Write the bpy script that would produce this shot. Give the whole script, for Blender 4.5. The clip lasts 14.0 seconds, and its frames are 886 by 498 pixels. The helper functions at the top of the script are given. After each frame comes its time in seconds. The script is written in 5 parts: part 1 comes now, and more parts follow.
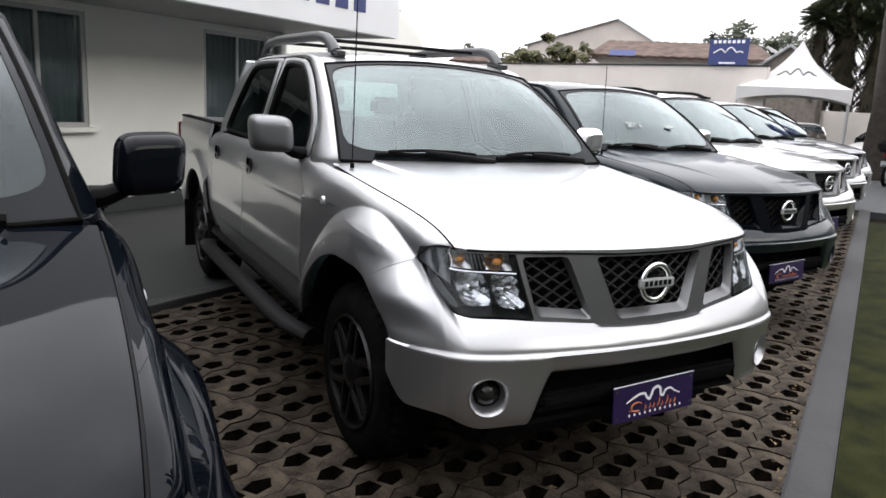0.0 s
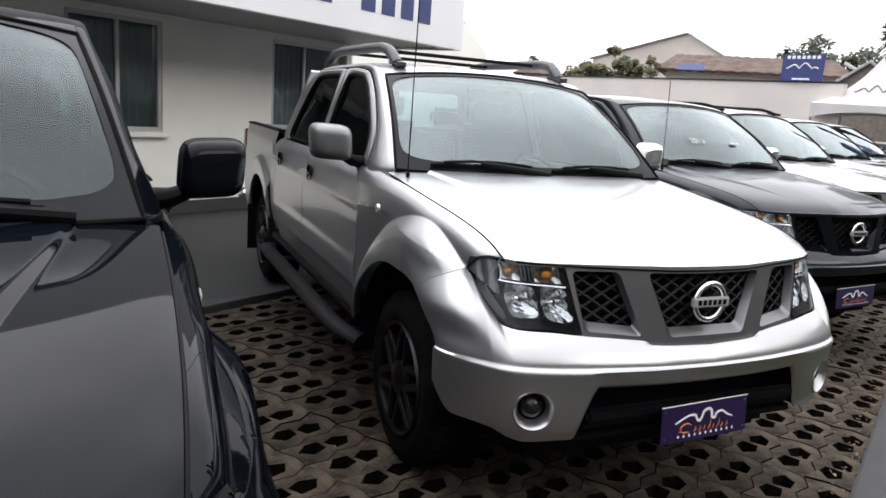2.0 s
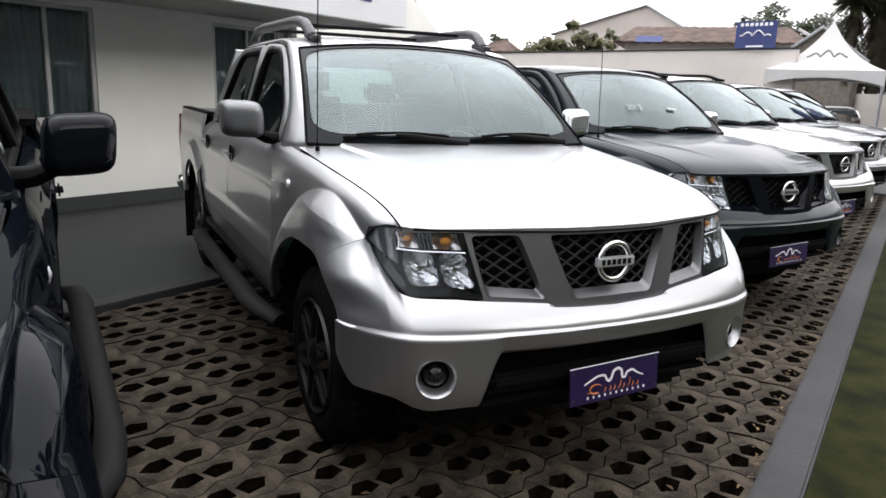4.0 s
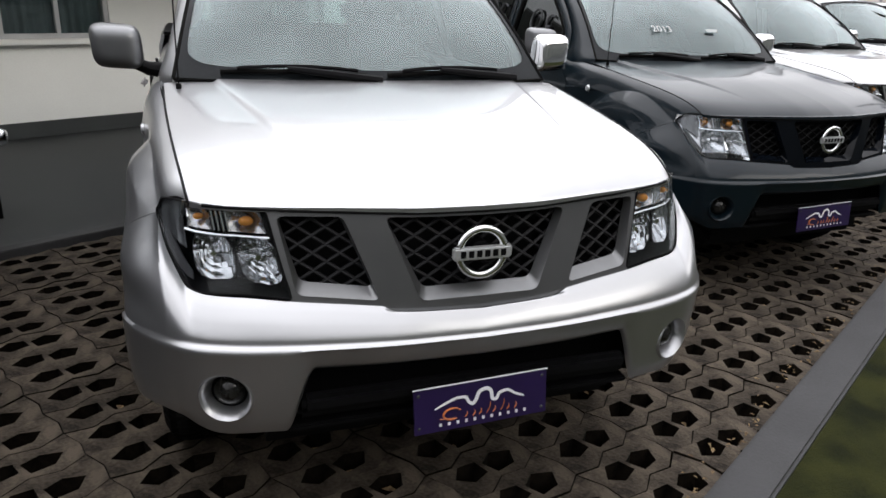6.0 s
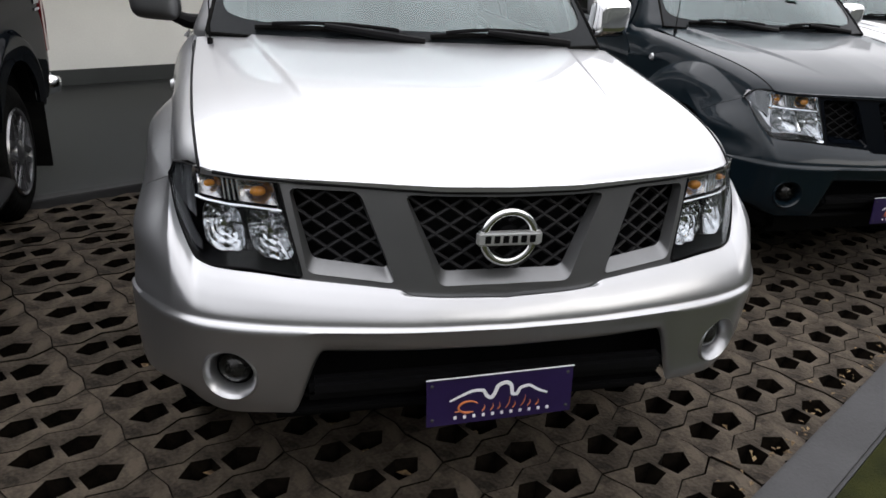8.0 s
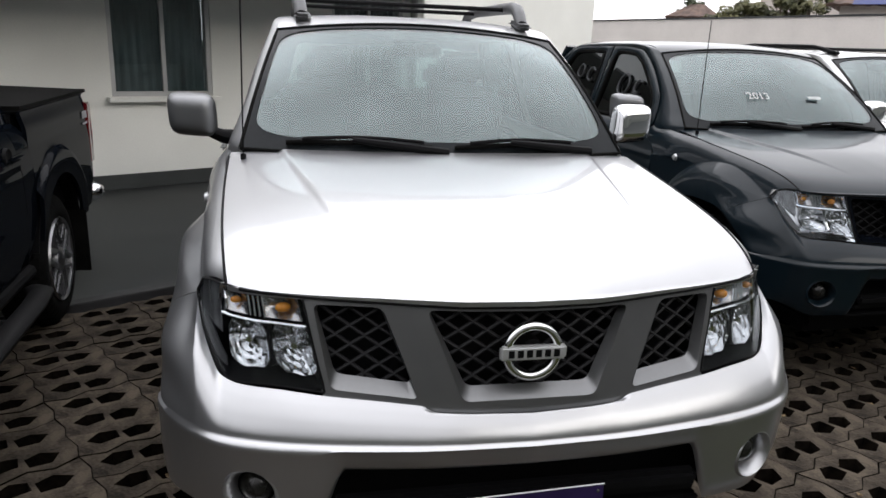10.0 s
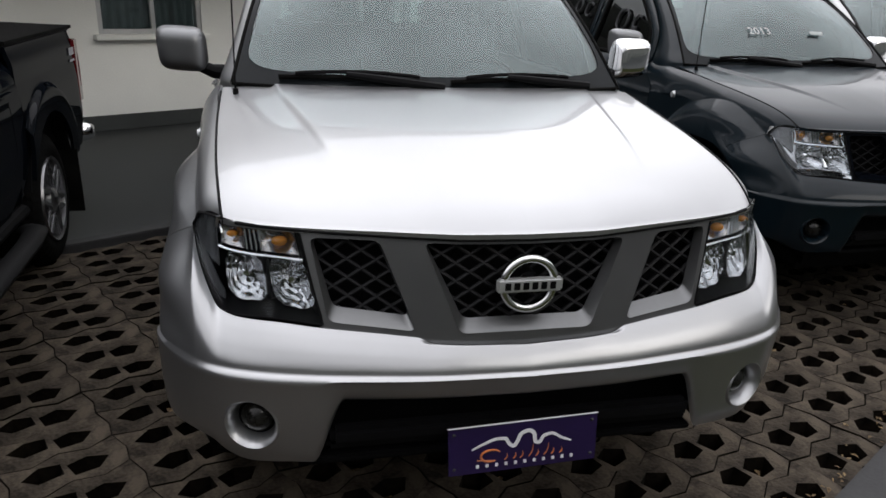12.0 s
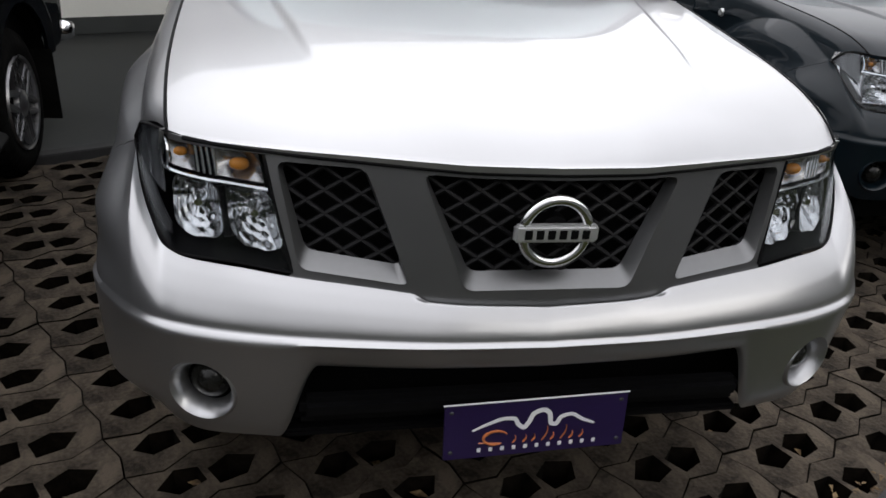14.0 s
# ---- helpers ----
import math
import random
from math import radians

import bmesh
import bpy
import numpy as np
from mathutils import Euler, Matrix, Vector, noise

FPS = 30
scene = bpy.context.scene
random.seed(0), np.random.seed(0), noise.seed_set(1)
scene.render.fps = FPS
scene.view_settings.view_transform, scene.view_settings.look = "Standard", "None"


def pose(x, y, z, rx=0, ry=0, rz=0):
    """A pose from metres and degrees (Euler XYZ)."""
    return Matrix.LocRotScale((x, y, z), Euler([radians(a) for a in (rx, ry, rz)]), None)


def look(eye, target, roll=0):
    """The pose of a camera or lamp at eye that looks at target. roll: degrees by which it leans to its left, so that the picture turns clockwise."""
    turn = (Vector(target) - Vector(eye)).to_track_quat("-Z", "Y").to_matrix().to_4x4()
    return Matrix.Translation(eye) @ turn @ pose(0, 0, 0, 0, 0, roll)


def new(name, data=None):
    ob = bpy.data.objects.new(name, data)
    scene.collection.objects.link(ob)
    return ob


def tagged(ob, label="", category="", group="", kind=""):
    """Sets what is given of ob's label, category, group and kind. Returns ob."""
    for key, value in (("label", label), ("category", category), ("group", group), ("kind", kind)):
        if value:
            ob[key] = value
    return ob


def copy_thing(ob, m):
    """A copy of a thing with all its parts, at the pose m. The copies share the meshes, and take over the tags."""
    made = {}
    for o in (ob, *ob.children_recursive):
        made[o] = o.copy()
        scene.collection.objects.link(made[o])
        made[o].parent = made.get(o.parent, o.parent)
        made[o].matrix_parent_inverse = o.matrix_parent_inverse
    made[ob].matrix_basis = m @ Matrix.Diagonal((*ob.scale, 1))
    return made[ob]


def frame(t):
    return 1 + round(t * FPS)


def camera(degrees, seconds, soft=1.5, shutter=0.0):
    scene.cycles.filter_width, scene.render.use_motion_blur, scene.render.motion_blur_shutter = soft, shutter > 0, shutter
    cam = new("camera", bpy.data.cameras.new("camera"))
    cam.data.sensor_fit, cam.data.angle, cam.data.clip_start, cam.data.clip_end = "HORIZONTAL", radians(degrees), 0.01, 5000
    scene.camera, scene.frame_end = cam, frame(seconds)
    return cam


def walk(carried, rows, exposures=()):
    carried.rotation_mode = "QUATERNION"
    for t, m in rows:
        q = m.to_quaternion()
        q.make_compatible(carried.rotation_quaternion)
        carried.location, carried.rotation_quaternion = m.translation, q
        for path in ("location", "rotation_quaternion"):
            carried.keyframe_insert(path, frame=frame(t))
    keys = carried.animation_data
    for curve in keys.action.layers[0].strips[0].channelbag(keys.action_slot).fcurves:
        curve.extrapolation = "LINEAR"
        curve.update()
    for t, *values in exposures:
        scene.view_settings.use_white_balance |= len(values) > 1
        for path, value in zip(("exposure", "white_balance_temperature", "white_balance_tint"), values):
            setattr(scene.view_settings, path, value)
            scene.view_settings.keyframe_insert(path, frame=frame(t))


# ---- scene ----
cam = camera(64.0, 14.0, soft=1.6)
PATH = [
    (0, (-1.884, -1.32, 1.493), (-0.959, 0.405, 1.084), 3.3),
    (0.5, (-1.869, -1.319, 1.488), (-0.978, 0.415, 1.042), 1.8),
    (1, (-1.881, -1.317, 1.488), (-1.053, 0.451, 1.054), 3.5),
    (1.5, (-1.881, -1.325, 1.494), (-1.121, 0.476, 1.074), 4.5),
    (2, (-1.866, -1.348, 1.496), (-1.088, 0.454, 1.106), 4.3),
    (2.5, (-1.857, -1.361, 1.497), (-1.053, 0.431, 1.117), 3.5),
    (3, (-1.816, -1.385, 1.488), (-1.005, 0.394, 1.066), 2.6),
    (3.5, (-1.752, -1.412, 1.483), (-0.966, 0.383, 1.086), 1.4),
    (4, (-1.612, -1.418, 1.453), (-0.769, 0.343, 1.02), 2.1),
    (4.2, (-1.507, -1.379, 1.423), (-0.592, 0.335, 0.947), 2.2),
    (6.3, (-0.642, -1.115, 1.531), (-0.119, 0.673, 0.804), 3.2),
    (6.5, (-0.647, -1.1, 1.524), (-0.157, 0.683, 0.761), 3.7),
    (7, (-0.624, -1.055, 1.529), (-0.151, 0.734, 0.77), 3.2),
    (7.5, (-0.587, -1.03, 1.532), (-0.149, 0.761, 0.757), 3.1),
    (8, (-0.546, -1.01, 1.531), (-0.108, 0.78, 0.754), 3.9),
    (8.5, (-0.524, -0.999, 1.53), (-0.098, 0.799, 0.766), 3.7),
    (9, (-0.525, -0.997, 1.561), (-0.12, 0.854, 0.92), 3.3),
    (9.2, (-0.529, -0.998, 1.58), (-0.144, 0.882, 1.017), 3.3),
    (11.3, (-0.522, -1.003, 1.59), (-0.192, 0.896, 1.056), 1.5),
    (11.5, (-0.527, -1.004, 1.583), (-0.181, 0.881, 1.01), 1.7),
    (12, (-0.530, -1.004, 1.562), (-0.162, 0.836, 0.872), 2.4),
    (12.5, (-0.550, -1.006, 1.543), (-0.158, 0.796, 0.772), 2.9),
    (13, (-0.549, -0.995, 1.533), (-0.151, 0.809, 0.765), 2.9),
    (13.5, (-0.499, -0.912, 1.511), (-0.156, 0.882, 0.697), 3.3),
    (14, (-0.448, -0.655, 1.448), (-0.111, 1.107, 0.564), 4.7),
]
# the film's camera darkens a little as the bright hood fills its view
EXPOSURES = [(0.0, 1.06), (4.2, 1.02), (6.4, 0.78), (9.2, 0.82), (11.3, 0.42), (12.0, 0.34), (12.6, 0.38), (13.4, 0.46), (14.0, 0.40)]
walk(cam, [(t, look(eye, target, roll)) for t, eye, target, roll in PATH], EXPOSURES)

# ---- light: a bright overcast sky ----
world = bpy.data.worlds.new("overcast_sky")
scene.world = world
world.use_nodes = True
wn = world.node_tree
wn.nodes.clear()
w_out = wn.nodes.new("ShaderNodeOutputWorld")
w_bg = wn.nodes.new("ShaderNodeBackground")
w_sky = wn.nodes.new("ShaderNodeTexSky")
w_sky.sky_type = "NISHITA"
w_sky.sun_disc = False
w_sky.sun_elevation, w_sky.sun_rotation = radians(12), radians(141)
w_sky.air_density, w_sky.dust_density, w_sky.ozone_density = 1.0, 6.0, 1.0
w_mix = wn.nodes.new("ShaderNodeMixRGB")
w_mix.inputs[0].default_value = 0.8
w_mix.inputs[2].default_value = (10.9, 10.75, 11.15, 1)
w_noise = wn.nodes.new("ShaderNodeTexNoise")
w_noise.inputs["Scale"].default_value = 2.2
w_noise.inputs["Detail"].default_value = 5
w_ramp = wn.nodes.new("ShaderNodeMapRange")
w_ramp.inputs[1].default_value, w_ramp.inputs[2].default_value = 0.3, 0.7
w_ramp.inputs[3].default_value, w_ramp.inputs[4].default_value = 0.72, 1.2
w_cloud = wn.nodes.new("ShaderNodeMixRGB")
w_cloud.blend_type = "MULTIPLY"
w_cloud.inputs[0].default_value = 1.0
wn.links.new(w_sky.outputs[0], w_mix.inputs[1])
wn.links.new(w_noise.outputs["Fac"], w_ramp.inputs[0])
wn.links.new(w_mix.outputs[0], w_cloud.inputs[1])
wn.links.new(w_ramp.outputs[0], w_cloud.inputs[2])
w_dir = wn.nodes.new("ShaderNodeTexCoord")
w_dot = wn.nodes.new("ShaderNodeVectorMath")
w_dot.operation = "DOT_PRODUCT"
w_dot.inputs[1].default_value = (-0.08, 0.60, 0.80)
w_dome = wn.nodes.new("ShaderNodeMapRange")
w_dome.inputs[1].default_value, w_dome.inputs[2].default_value = -0.25, 1.0
w_dome.inputs[3].default_value, w_dome.inputs[4].default_value = 0.34, 1.66
w_grade = wn.nodes.new("ShaderNodeMixRGB")
w_grade.blend_type = "MULTIPLY"
w_grade.inputs[0].default_value = 1.0
wn.links.new(w_dir.outputs["Generated"], w_dot.inputs[0])
wn.links.new(w_dot.outputs["Value"], w_dome.inputs[0])
wn.links.new(w_cloud.outputs[0], w_grade.inputs[1])
wn.links.new(w_dome.outputs[0], w_grade.inputs[2])
wn.links.new(w_grade.outputs[0], w_bg.inputs[0])
w_bg.inputs[1].default_value = 0.12
wn.links.new(w_bg.outputs[0], w_out.inputs[0])

sun_data = bpy.data.lights.new("sun", "SUN")
sun_data.energy, sun_data.angle, sun_data.color = 0.95, radians(60), (1.0, 0.97, 0.93)
sun = new("sun", sun_data)
sun.matrix_world = look((16, -17, 5.5), (0, 3, 0))


# ---- materials ----
def mat(name, color, rough=0.5, metal=0.0, coat=0.0, vary=0.12, scale=6.0, bump=0.0, bump_scale=80.0, second=None, patch=0.5, coat_rough=0.03, spec=0.5):
    """A surface with stains at one scale and grain at another."""
    m = bpy.data.materials.new(name)
    m.use_nodes = True
    nt = m.node_tree
    b = nt.nodes["Principled BSDF"]
    b.inputs["Metallic"].default_value = metal
    b.inputs["Coat Weight"].default_value = coat
    b.inputs["Coat Roughness"].default_value = coat_rough
    b.inputs["Specular IOR Level"].default_value = spec
    tc = nt.nodes.new("ShaderNodeTexCoord")
    big = nt.nodes.new("ShaderNodeTexNoise")
    big.inputs["Scale"].default_value, big.inputs["Detail"].default_value = scale, 6
    fine = nt.nodes.new("ShaderNodeTexNoise")
    fine.inputs["Scale"].default_value, fine.inputs["Detail"].default_value = bump_scale, 4
    for n in (big, fine):
        nt.links.new(tc.outputs["Object"], n.inputs["Vector"])
    add = nt.nodes.new("ShaderNodeMath")
    add.operation = "MULTIPLY_ADD"
    add.inputs[1].default_value = 0.35
    nt.links.new(fine.outputs["Fac"], add.inputs[0])
    nt.links.new(big.outputs["Fac"], add.inputs[2])
    ramp = nt.nodes.new("ShaderNodeValToRGB")
    lo = [c * (1 - vary) for c in color]
    hi = [min(1, c * (1 + vary)) for c in color] if second is None else second
    ramp.color_ramp.elements[0].position, ramp.color_ramp.elements[1].position = patch, patch + 0.32
    ramp.color_ramp.elements[0].color, ramp.color_ramp.elements[1].color = (*lo, 1), (*hi, 1)
    nt.links.new(add.outputs[0], ramp.inputs[0])
    nt.links.new(ramp.outputs[0], b.inputs["Base Color"])
    rr = nt.nodes.new("ShaderNodeMapRange")
    rr.inputs[3].default_value, rr.inputs[4].default_value = max(0, rough * 0.88), min(1, rough * 1.12)
    nt.links.new(big.outputs["Fac"], rr.inputs[0])
    nt.links.new(rr.outputs[0], b.inputs["Roughness"])
    if bump:
        bp = nt.nodes.new("ShaderNodeBump")
        bp.inputs["Strength"].default_value, bp.inputs["Distance"].default_value = bump, 0.01
        nt.links.new(fine.outputs["Fac"], bp.inputs["Height"])
        nt.links.new(bp.outputs[0], b.inputs["Normal"])
    return m


def paint(name, color, metal, rough, spec=0.5, coat=1.0):
    return mat(name, color, rough, metal, coat=coat, vary=0.05, scale=1.5, bump=0.005, bump_scale=900, spec=spec)


def pane(name, tint, gloss=1.0, least=0.12):
    """Thin glass: clear, with a Fresnel gloss."""
    m = bpy.data.materials.new(name)
    m.use_nodes = True
    nt = m.node_tree
    nt.nodes.remove(nt.nodes["Principled BSDF"])
    tr = nt.nodes.new("ShaderNodeBsdfTransparent")
    tr.inputs[0].default_value = (*tint, 1)
    gl = nt.nodes.new("ShaderNodeBsdfGlossy")
    gl.inputs["Roughness"].default_value = 0.02
    gl.inputs["Color"].default_value = (gloss * 0.95, gloss * 0.99, gloss, 1)
    lw = nt.nodes.new("ShaderNodeLayerWeight")
    lw.inputs[0].default_value = 0.5
    pw = nt.nodes.new("ShaderNodeMath")
    pw.operation = "POWER"
    pw.inputs[1].default_value = 4.0
    nt.links.new(lw.outputs["Facing"], pw.inputs[0])
    fr = nt.nodes.new("ShaderNodeMath")
    fr.operation = "MULTIPLY_ADD"
    fr.inputs[1].default_value, fr.inputs[2].default_value = 0.85, least
    nt.links.new(pw.outputs[0], fr.inputs[0])
    mx = nt.nodes.new("ShaderNodeMixShader")
    nt.links.new(fr.outputs[0], mx.inputs[0])
    nt.links.new(tr.outputs[0], mx.inputs[1])
    nt.links.new(gl.outputs[0], mx.inputs[2])
    nt.links.new(mx.outputs[0], nt.nodes["Material Output"].inputs[0])
    return m


SILVER = paint("silver_metallic_paint", (0.455, 0.46, 0.47), 0.90, 0.34, 0.5, 0.7)
# darker than the body silver: the housing's dark reflections are in its colour
MIRRORSILVER = paint("mirror_reflection_silver", (0.20, 0.205, 0.21), 0.9, 0.42, 0.5, 0.4)
BLACK = paint("black_paint", (0.0025, 0.0035, 0.0055), 0.0, 0.4, 0.0, 0.31)
GRAPHITE = paint("graphite_blue_paint", (0.0045, 0.010, 0.0145), 0.0, 0.3, 0.15, 0.42)
WHITE_SILVER = paint("pale_silver_paint", (0.52, 0.52, 0.52), 0.7, 0.32)
GREY_SILVER = paint("grey_silver_paint", (0.42, 0.43, 0.44), 0.7, 0.3)
GUNMETAL = mat("grey_grille_paint", (0.15, 0.152, 0.154), 0.36, 0.7, coat=0.3, vary=0.06, bump=0.02, bump_scale=700)
SATIN = mat("satin_silver_trim", (0.60, 0.61, 0.62), 0.32, 0.6, vary=0.05)
LIP = mat("satin_grille_lip", (0.19, 0.193, 0.196), 0.34, 0.8, vary=0.05)
MESHGREY = mat("grey_grille_plastic", (0.007, 0.007, 0.008), 0.45, spec=0.22, vary=0.15, bump=0.05, bump_scale=300)
SIGNALGREY = mat("turn_signal_silver", (0.42, 0.41, 0.40), 0.22, 0.9, vary=0.12, scale=40)
SIDEGREY = mat("lamp_side_grey", (0.16, 0.165, 0.17), 0.25, 0.6, vary=0.2, scale=25)
MARKGREY = mat("grey_brushed_marker", (0.035, 0.037, 0.04), 0.8, vary=0.3, scale=40)
DECALGREY = mat("pale_decal", (0.30, 0.30, 0.31), 0.5, vary=0.1)
CHALK = mat("chalk_marker", (0.45, 0.48, 0.475), 0.9, vary=0.25, scale=60)
REFLECTOR = mat("lamp_reflector", (0.50, 0.51, 0.52), 0.10, 1.0, vary=0.15, scale=30)
CHROME = mat("chrome", (0.82, 0.83, 0.84), 0.06, 1.0, vary=0.03)
PLASTIC = mat("black_plastic", (0.004, 0.004, 0.0045), 0.6, spec=0.09, vary=0.2, bump=0.06, bump_scale=400)
GREYPLASTIC = mat("grey_plastic", (0.036, 0.037, 0.039), 0.5, vary=0.12, bump=0.08, bump_scale=300)
RUBBER = mat("tyre_rubber", (0.003, 0.003, 0.003), 0.85, spec=0.06, vary=0.3, scale=9, bump=0.15, bump_scale=120, second=(0.008, 0.008, 0.0075))
STEPGREY = mat("dark_step_plastic", (0.008, 0.008, 0.0085), 0.6, spec=0.12, vary=0.2, bump=0.08, bump_scale=300)
RAILGREY = mat("grey_rail_paint", (0.085, 0.087, 0.09), 0.4, 0.5, vary=0.1, bump=0.03, bump_scale=300)
ALLOY = mat("dark_alloy", (0.04, 0.04, 0.042), 0.32, 0.9, vary=0.15)
ALLOY_BRIGHT = mat("bright_alloy", (0.26, 0.26, 0.27), 0.28, 0.9, vary=0.1)
LENS = pane("clear_lens", (0.94, 0.95, 0.96), 0.7, 0.03)
WINDSCREEN = pane("windscreen_glass", (0.60, 0.72, 0.71), least=0.085)
DARKSCREEN = pane("tinted_windscreen", (0.42, 0.53, 0.53), least=0.035)
FRIT = mat("dark_glass_border", (0.010, 0.012, 0.0135), 0.2, spec=0.12, vary=0.15)
DARKGLASS = pane("tinted_glass", (0.10, 0.11, 0.11))
FOGGLASS = mat("fog_lamp_glass", (0.012, 0.012, 0.011), 0.16, spec=0.4, vary=0.3, scale=40)
AMBER = mat("amber_bulb", (0.62, 0.24, 0.03), 0.2, vary=0.1)
RED = mat("red_lens", (0.13, 0.008, 0.01), 0.15, coat=1.0, vary=0.1)
FABRIC = mat("grey_seat_fabric", (0.07, 0.075, 0.08), 0.9, vary=0.2, bump=0.2, bump_scale=250)
CARDGREY = mat("pale_sunshade", (0.45, 0.47, 0.47), 0.8, vary=0.1)
PURPLE = mat("purple_plate", (0.017, 0.008, 0.052), 0.35, vary=0.1, coat=0.3)
WHITEPRINT = mat("white_print", (0.80, 0.80, 0.82), 0.4, vary=0.04)
ORANGE = mat("orange_print", (0.52, 0.17, 0.06), 0.4, vary=0.05)
WALLPAINT = mat("white_wall_paint", (0.86, 0.87, 0.83), 0.75, vary=0.05, scale=0.9, bump=0.10, bump_scale=60)
SKIRT = mat("dark_grey_skirting", (0.037, 0.042, 0.041), 0.7, vary=0.15, scale=3)
FASCIA = mat("white_fascia_panel", (0.78, 0.80, 0.83), 0.4, vary=0.04, scale=0.8)
SOFFIT = mat("grey_soffit", (0.36, 0.37, 0.36), 0.7, vary=0.06)
BLUEINK = mat("dark_blue_print", (0.03, 0.045, 0.16), 0.5, vary=0.1)
ALU = mat("aluminium_frame", (0.50, 0.51, 0.51), 0.4, 0.5, vary=0.06)
CURTAIN = mat("pale_blind", (0.30, 0.35, 0.36), 0.8, vary=0.15, scale=3)
ROOMGLASS = pane("window_glass", (0.70, 0.74, 0.74), least=0.04)
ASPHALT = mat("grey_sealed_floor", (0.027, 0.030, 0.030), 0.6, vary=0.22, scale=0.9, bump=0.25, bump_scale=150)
CONCRETE = mat("concrete_kerb", (0.039, 0.039, 0.040), 0.8, vary=0.2, scale=3, bump=0.25, bump_scale=90)
SOIL = mat("dark_soil", (0.004, 0.0034, 0.0028), 0.95, spec=0.05, vary=0.5, scale=9, bump=0.6, bump_scale=60, second=(0.016, 0.010, 0.006))
GRASS = mat("mossy_grass", (0.009, 0.012, 0.003), 0.95, spec=0.1, vary=0.35, scale=4, bump=0.6, bump_scale=160, second=(0.026, 0.028, 0.007))
BOUNDARY = mat("cream_boundary_wall", (0.62, 0.58, 0.54), 0.85, vary=0.09, scale=0.5, bump=0.15, bump_scale=30)
UNSEENWALL = mat("plain_grey_wall", (0.09, 0.095, 0.085), 0.9, vary=0.3, scale=0.3)
CANVAS = mat("white_canvas", (0.56, 0.55, 0.54), 0.6, vary=0.05, scale=1.5, bump=0.05, bump_scale=40)
ROOFTILE = mat("terracotta_tiles", (0.075, 0.045, 0.035), 0.9, vary=0.3, scale=2, bump=0.3, bump_scale=12, second=(0.13, 0.085, 0.066))
PLASTER = mat("beige_plaster", (0.56, 0.51, 0.47), 0.9, vary=0.12, scale=0.4)
SHEETROOF = mat("grey_sheet_roof", (0.40, 0.42, 0.44), 0.5, vary=0.12)
BLOCKWALL = mat("beige_block_wall", (0.46, 0.43, 0.39), 0.85, vary=0.15, scale=0.6)
WOOD = mat("grey_wood", (0.16, 0.14, 0.12), 0.85, vary=0.2)
DARKBARK = mat("dark_bark", (0.022, 0.018, 0.014), 0.95, vary=0.4, bump=0.8, bump_scale=18)
BARK = mat("bark", (0.07, 0.055, 0.04), 0.95, vary=0.3, bump=0.6, bump_scale=20)


def leafy(name, a, b):
    m = mat(name, a, 0.6, vary=0.2, scale=1.2, second=b)
    return m


LEAF = leafy("green_leaves", (0.045, 0.055, 0.02), (0.13, 0.125, 0.05))
LEAFDARK = leafy("dark_leaves", (0.018, 0.028, 0.012), (0.05, 0.065, 0.025))
DRYFROND = leafy("dry_palm_fronds", (0.016, 0.015, 0.008), (0.05, 0.042, 0.022))
PALMLEAF = leafy("palm_fronds", (0.014, 0.024, 0.009), (0.04, 0.05, 0.016))
SIGNBLUE = mat("blue_sign", (0.02, 0.035, 0.15), 0.4, vary=0.1)
STEEL = mat("painted_steel", (0.30, 0.31, 0.32), 0.45, 0.3, vary=0.08)


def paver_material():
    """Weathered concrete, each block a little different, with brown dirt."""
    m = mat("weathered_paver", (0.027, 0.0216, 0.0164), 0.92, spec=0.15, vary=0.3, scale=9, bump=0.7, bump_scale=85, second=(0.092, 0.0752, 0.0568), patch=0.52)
    nt = m.node_tree
    b = nt.nodes["Principled BSDF"]
    info = nt.nodes.new("ShaderNodeObjectInfo")
    mr = nt.nodes.new("ShaderNodeMapRange")
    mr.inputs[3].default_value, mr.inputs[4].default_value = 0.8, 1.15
    mul = nt.nodes.new("ShaderNodeMixRGB")
    mul.blend_type = "MULTIPLY"
    mul.inputs[0].default_value = 1.0
    src = b.inputs["Base Color"].links[0].from_socket
    nt.links.new(info.outputs["Random"], mr.inputs[0])
    nt.links.new(src, mul.inputs[1])
    nt.links.new(mr.outputs[0], mul.inputs[2])
    nt.links.new(mul.outputs[0], b.inputs["Base Color"])
    return m


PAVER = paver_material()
# near-black sides, with the shade of holes and joints put into the colour
HOLESHADE = mat("shade_on_paver_sides", (0.004, 0.0034, 0.0028), 0.95, spec=0.05, vary=0.4, scale=12, second=(0.011, 0.0085, 0.006))


# ---- mesh helpers ----
def curve_fn(xs, ys):
    """A smooth function through a few knots."""
    xs, ys = np.array(xs, float), np.array(ys, float)
    d = np.diff(ys) / np.diff(xs)
    m = np.zeros(len(xs))
    m[0], m[-1] = d[0], d[-1]
    for k in range(1, len(xs) - 1):
        m[k] = 0 if d[k - 1] * d[k] <= 0 else 2 * d[k - 1] * d[k] / (d[k - 1] + d[k])

    def at(x):
        x = min(max(x, xs[0]), xs[-1])
        k = min(int(np.searchsorted(xs, x, side="right")) - 1, len(xs) - 2)
        h = xs[k + 1] - xs[k]
        t = (x - xs[k]) / h
        return float((2 * t**3 - 3 * t**2 + 1) * ys[k] + (t**3 - 2 * t**2 + t) * h * m[k] + (3 * t**2 - 2 * t**3) * ys[k + 1] + (t**3 - t**2) * h * m[k + 1])

    return at


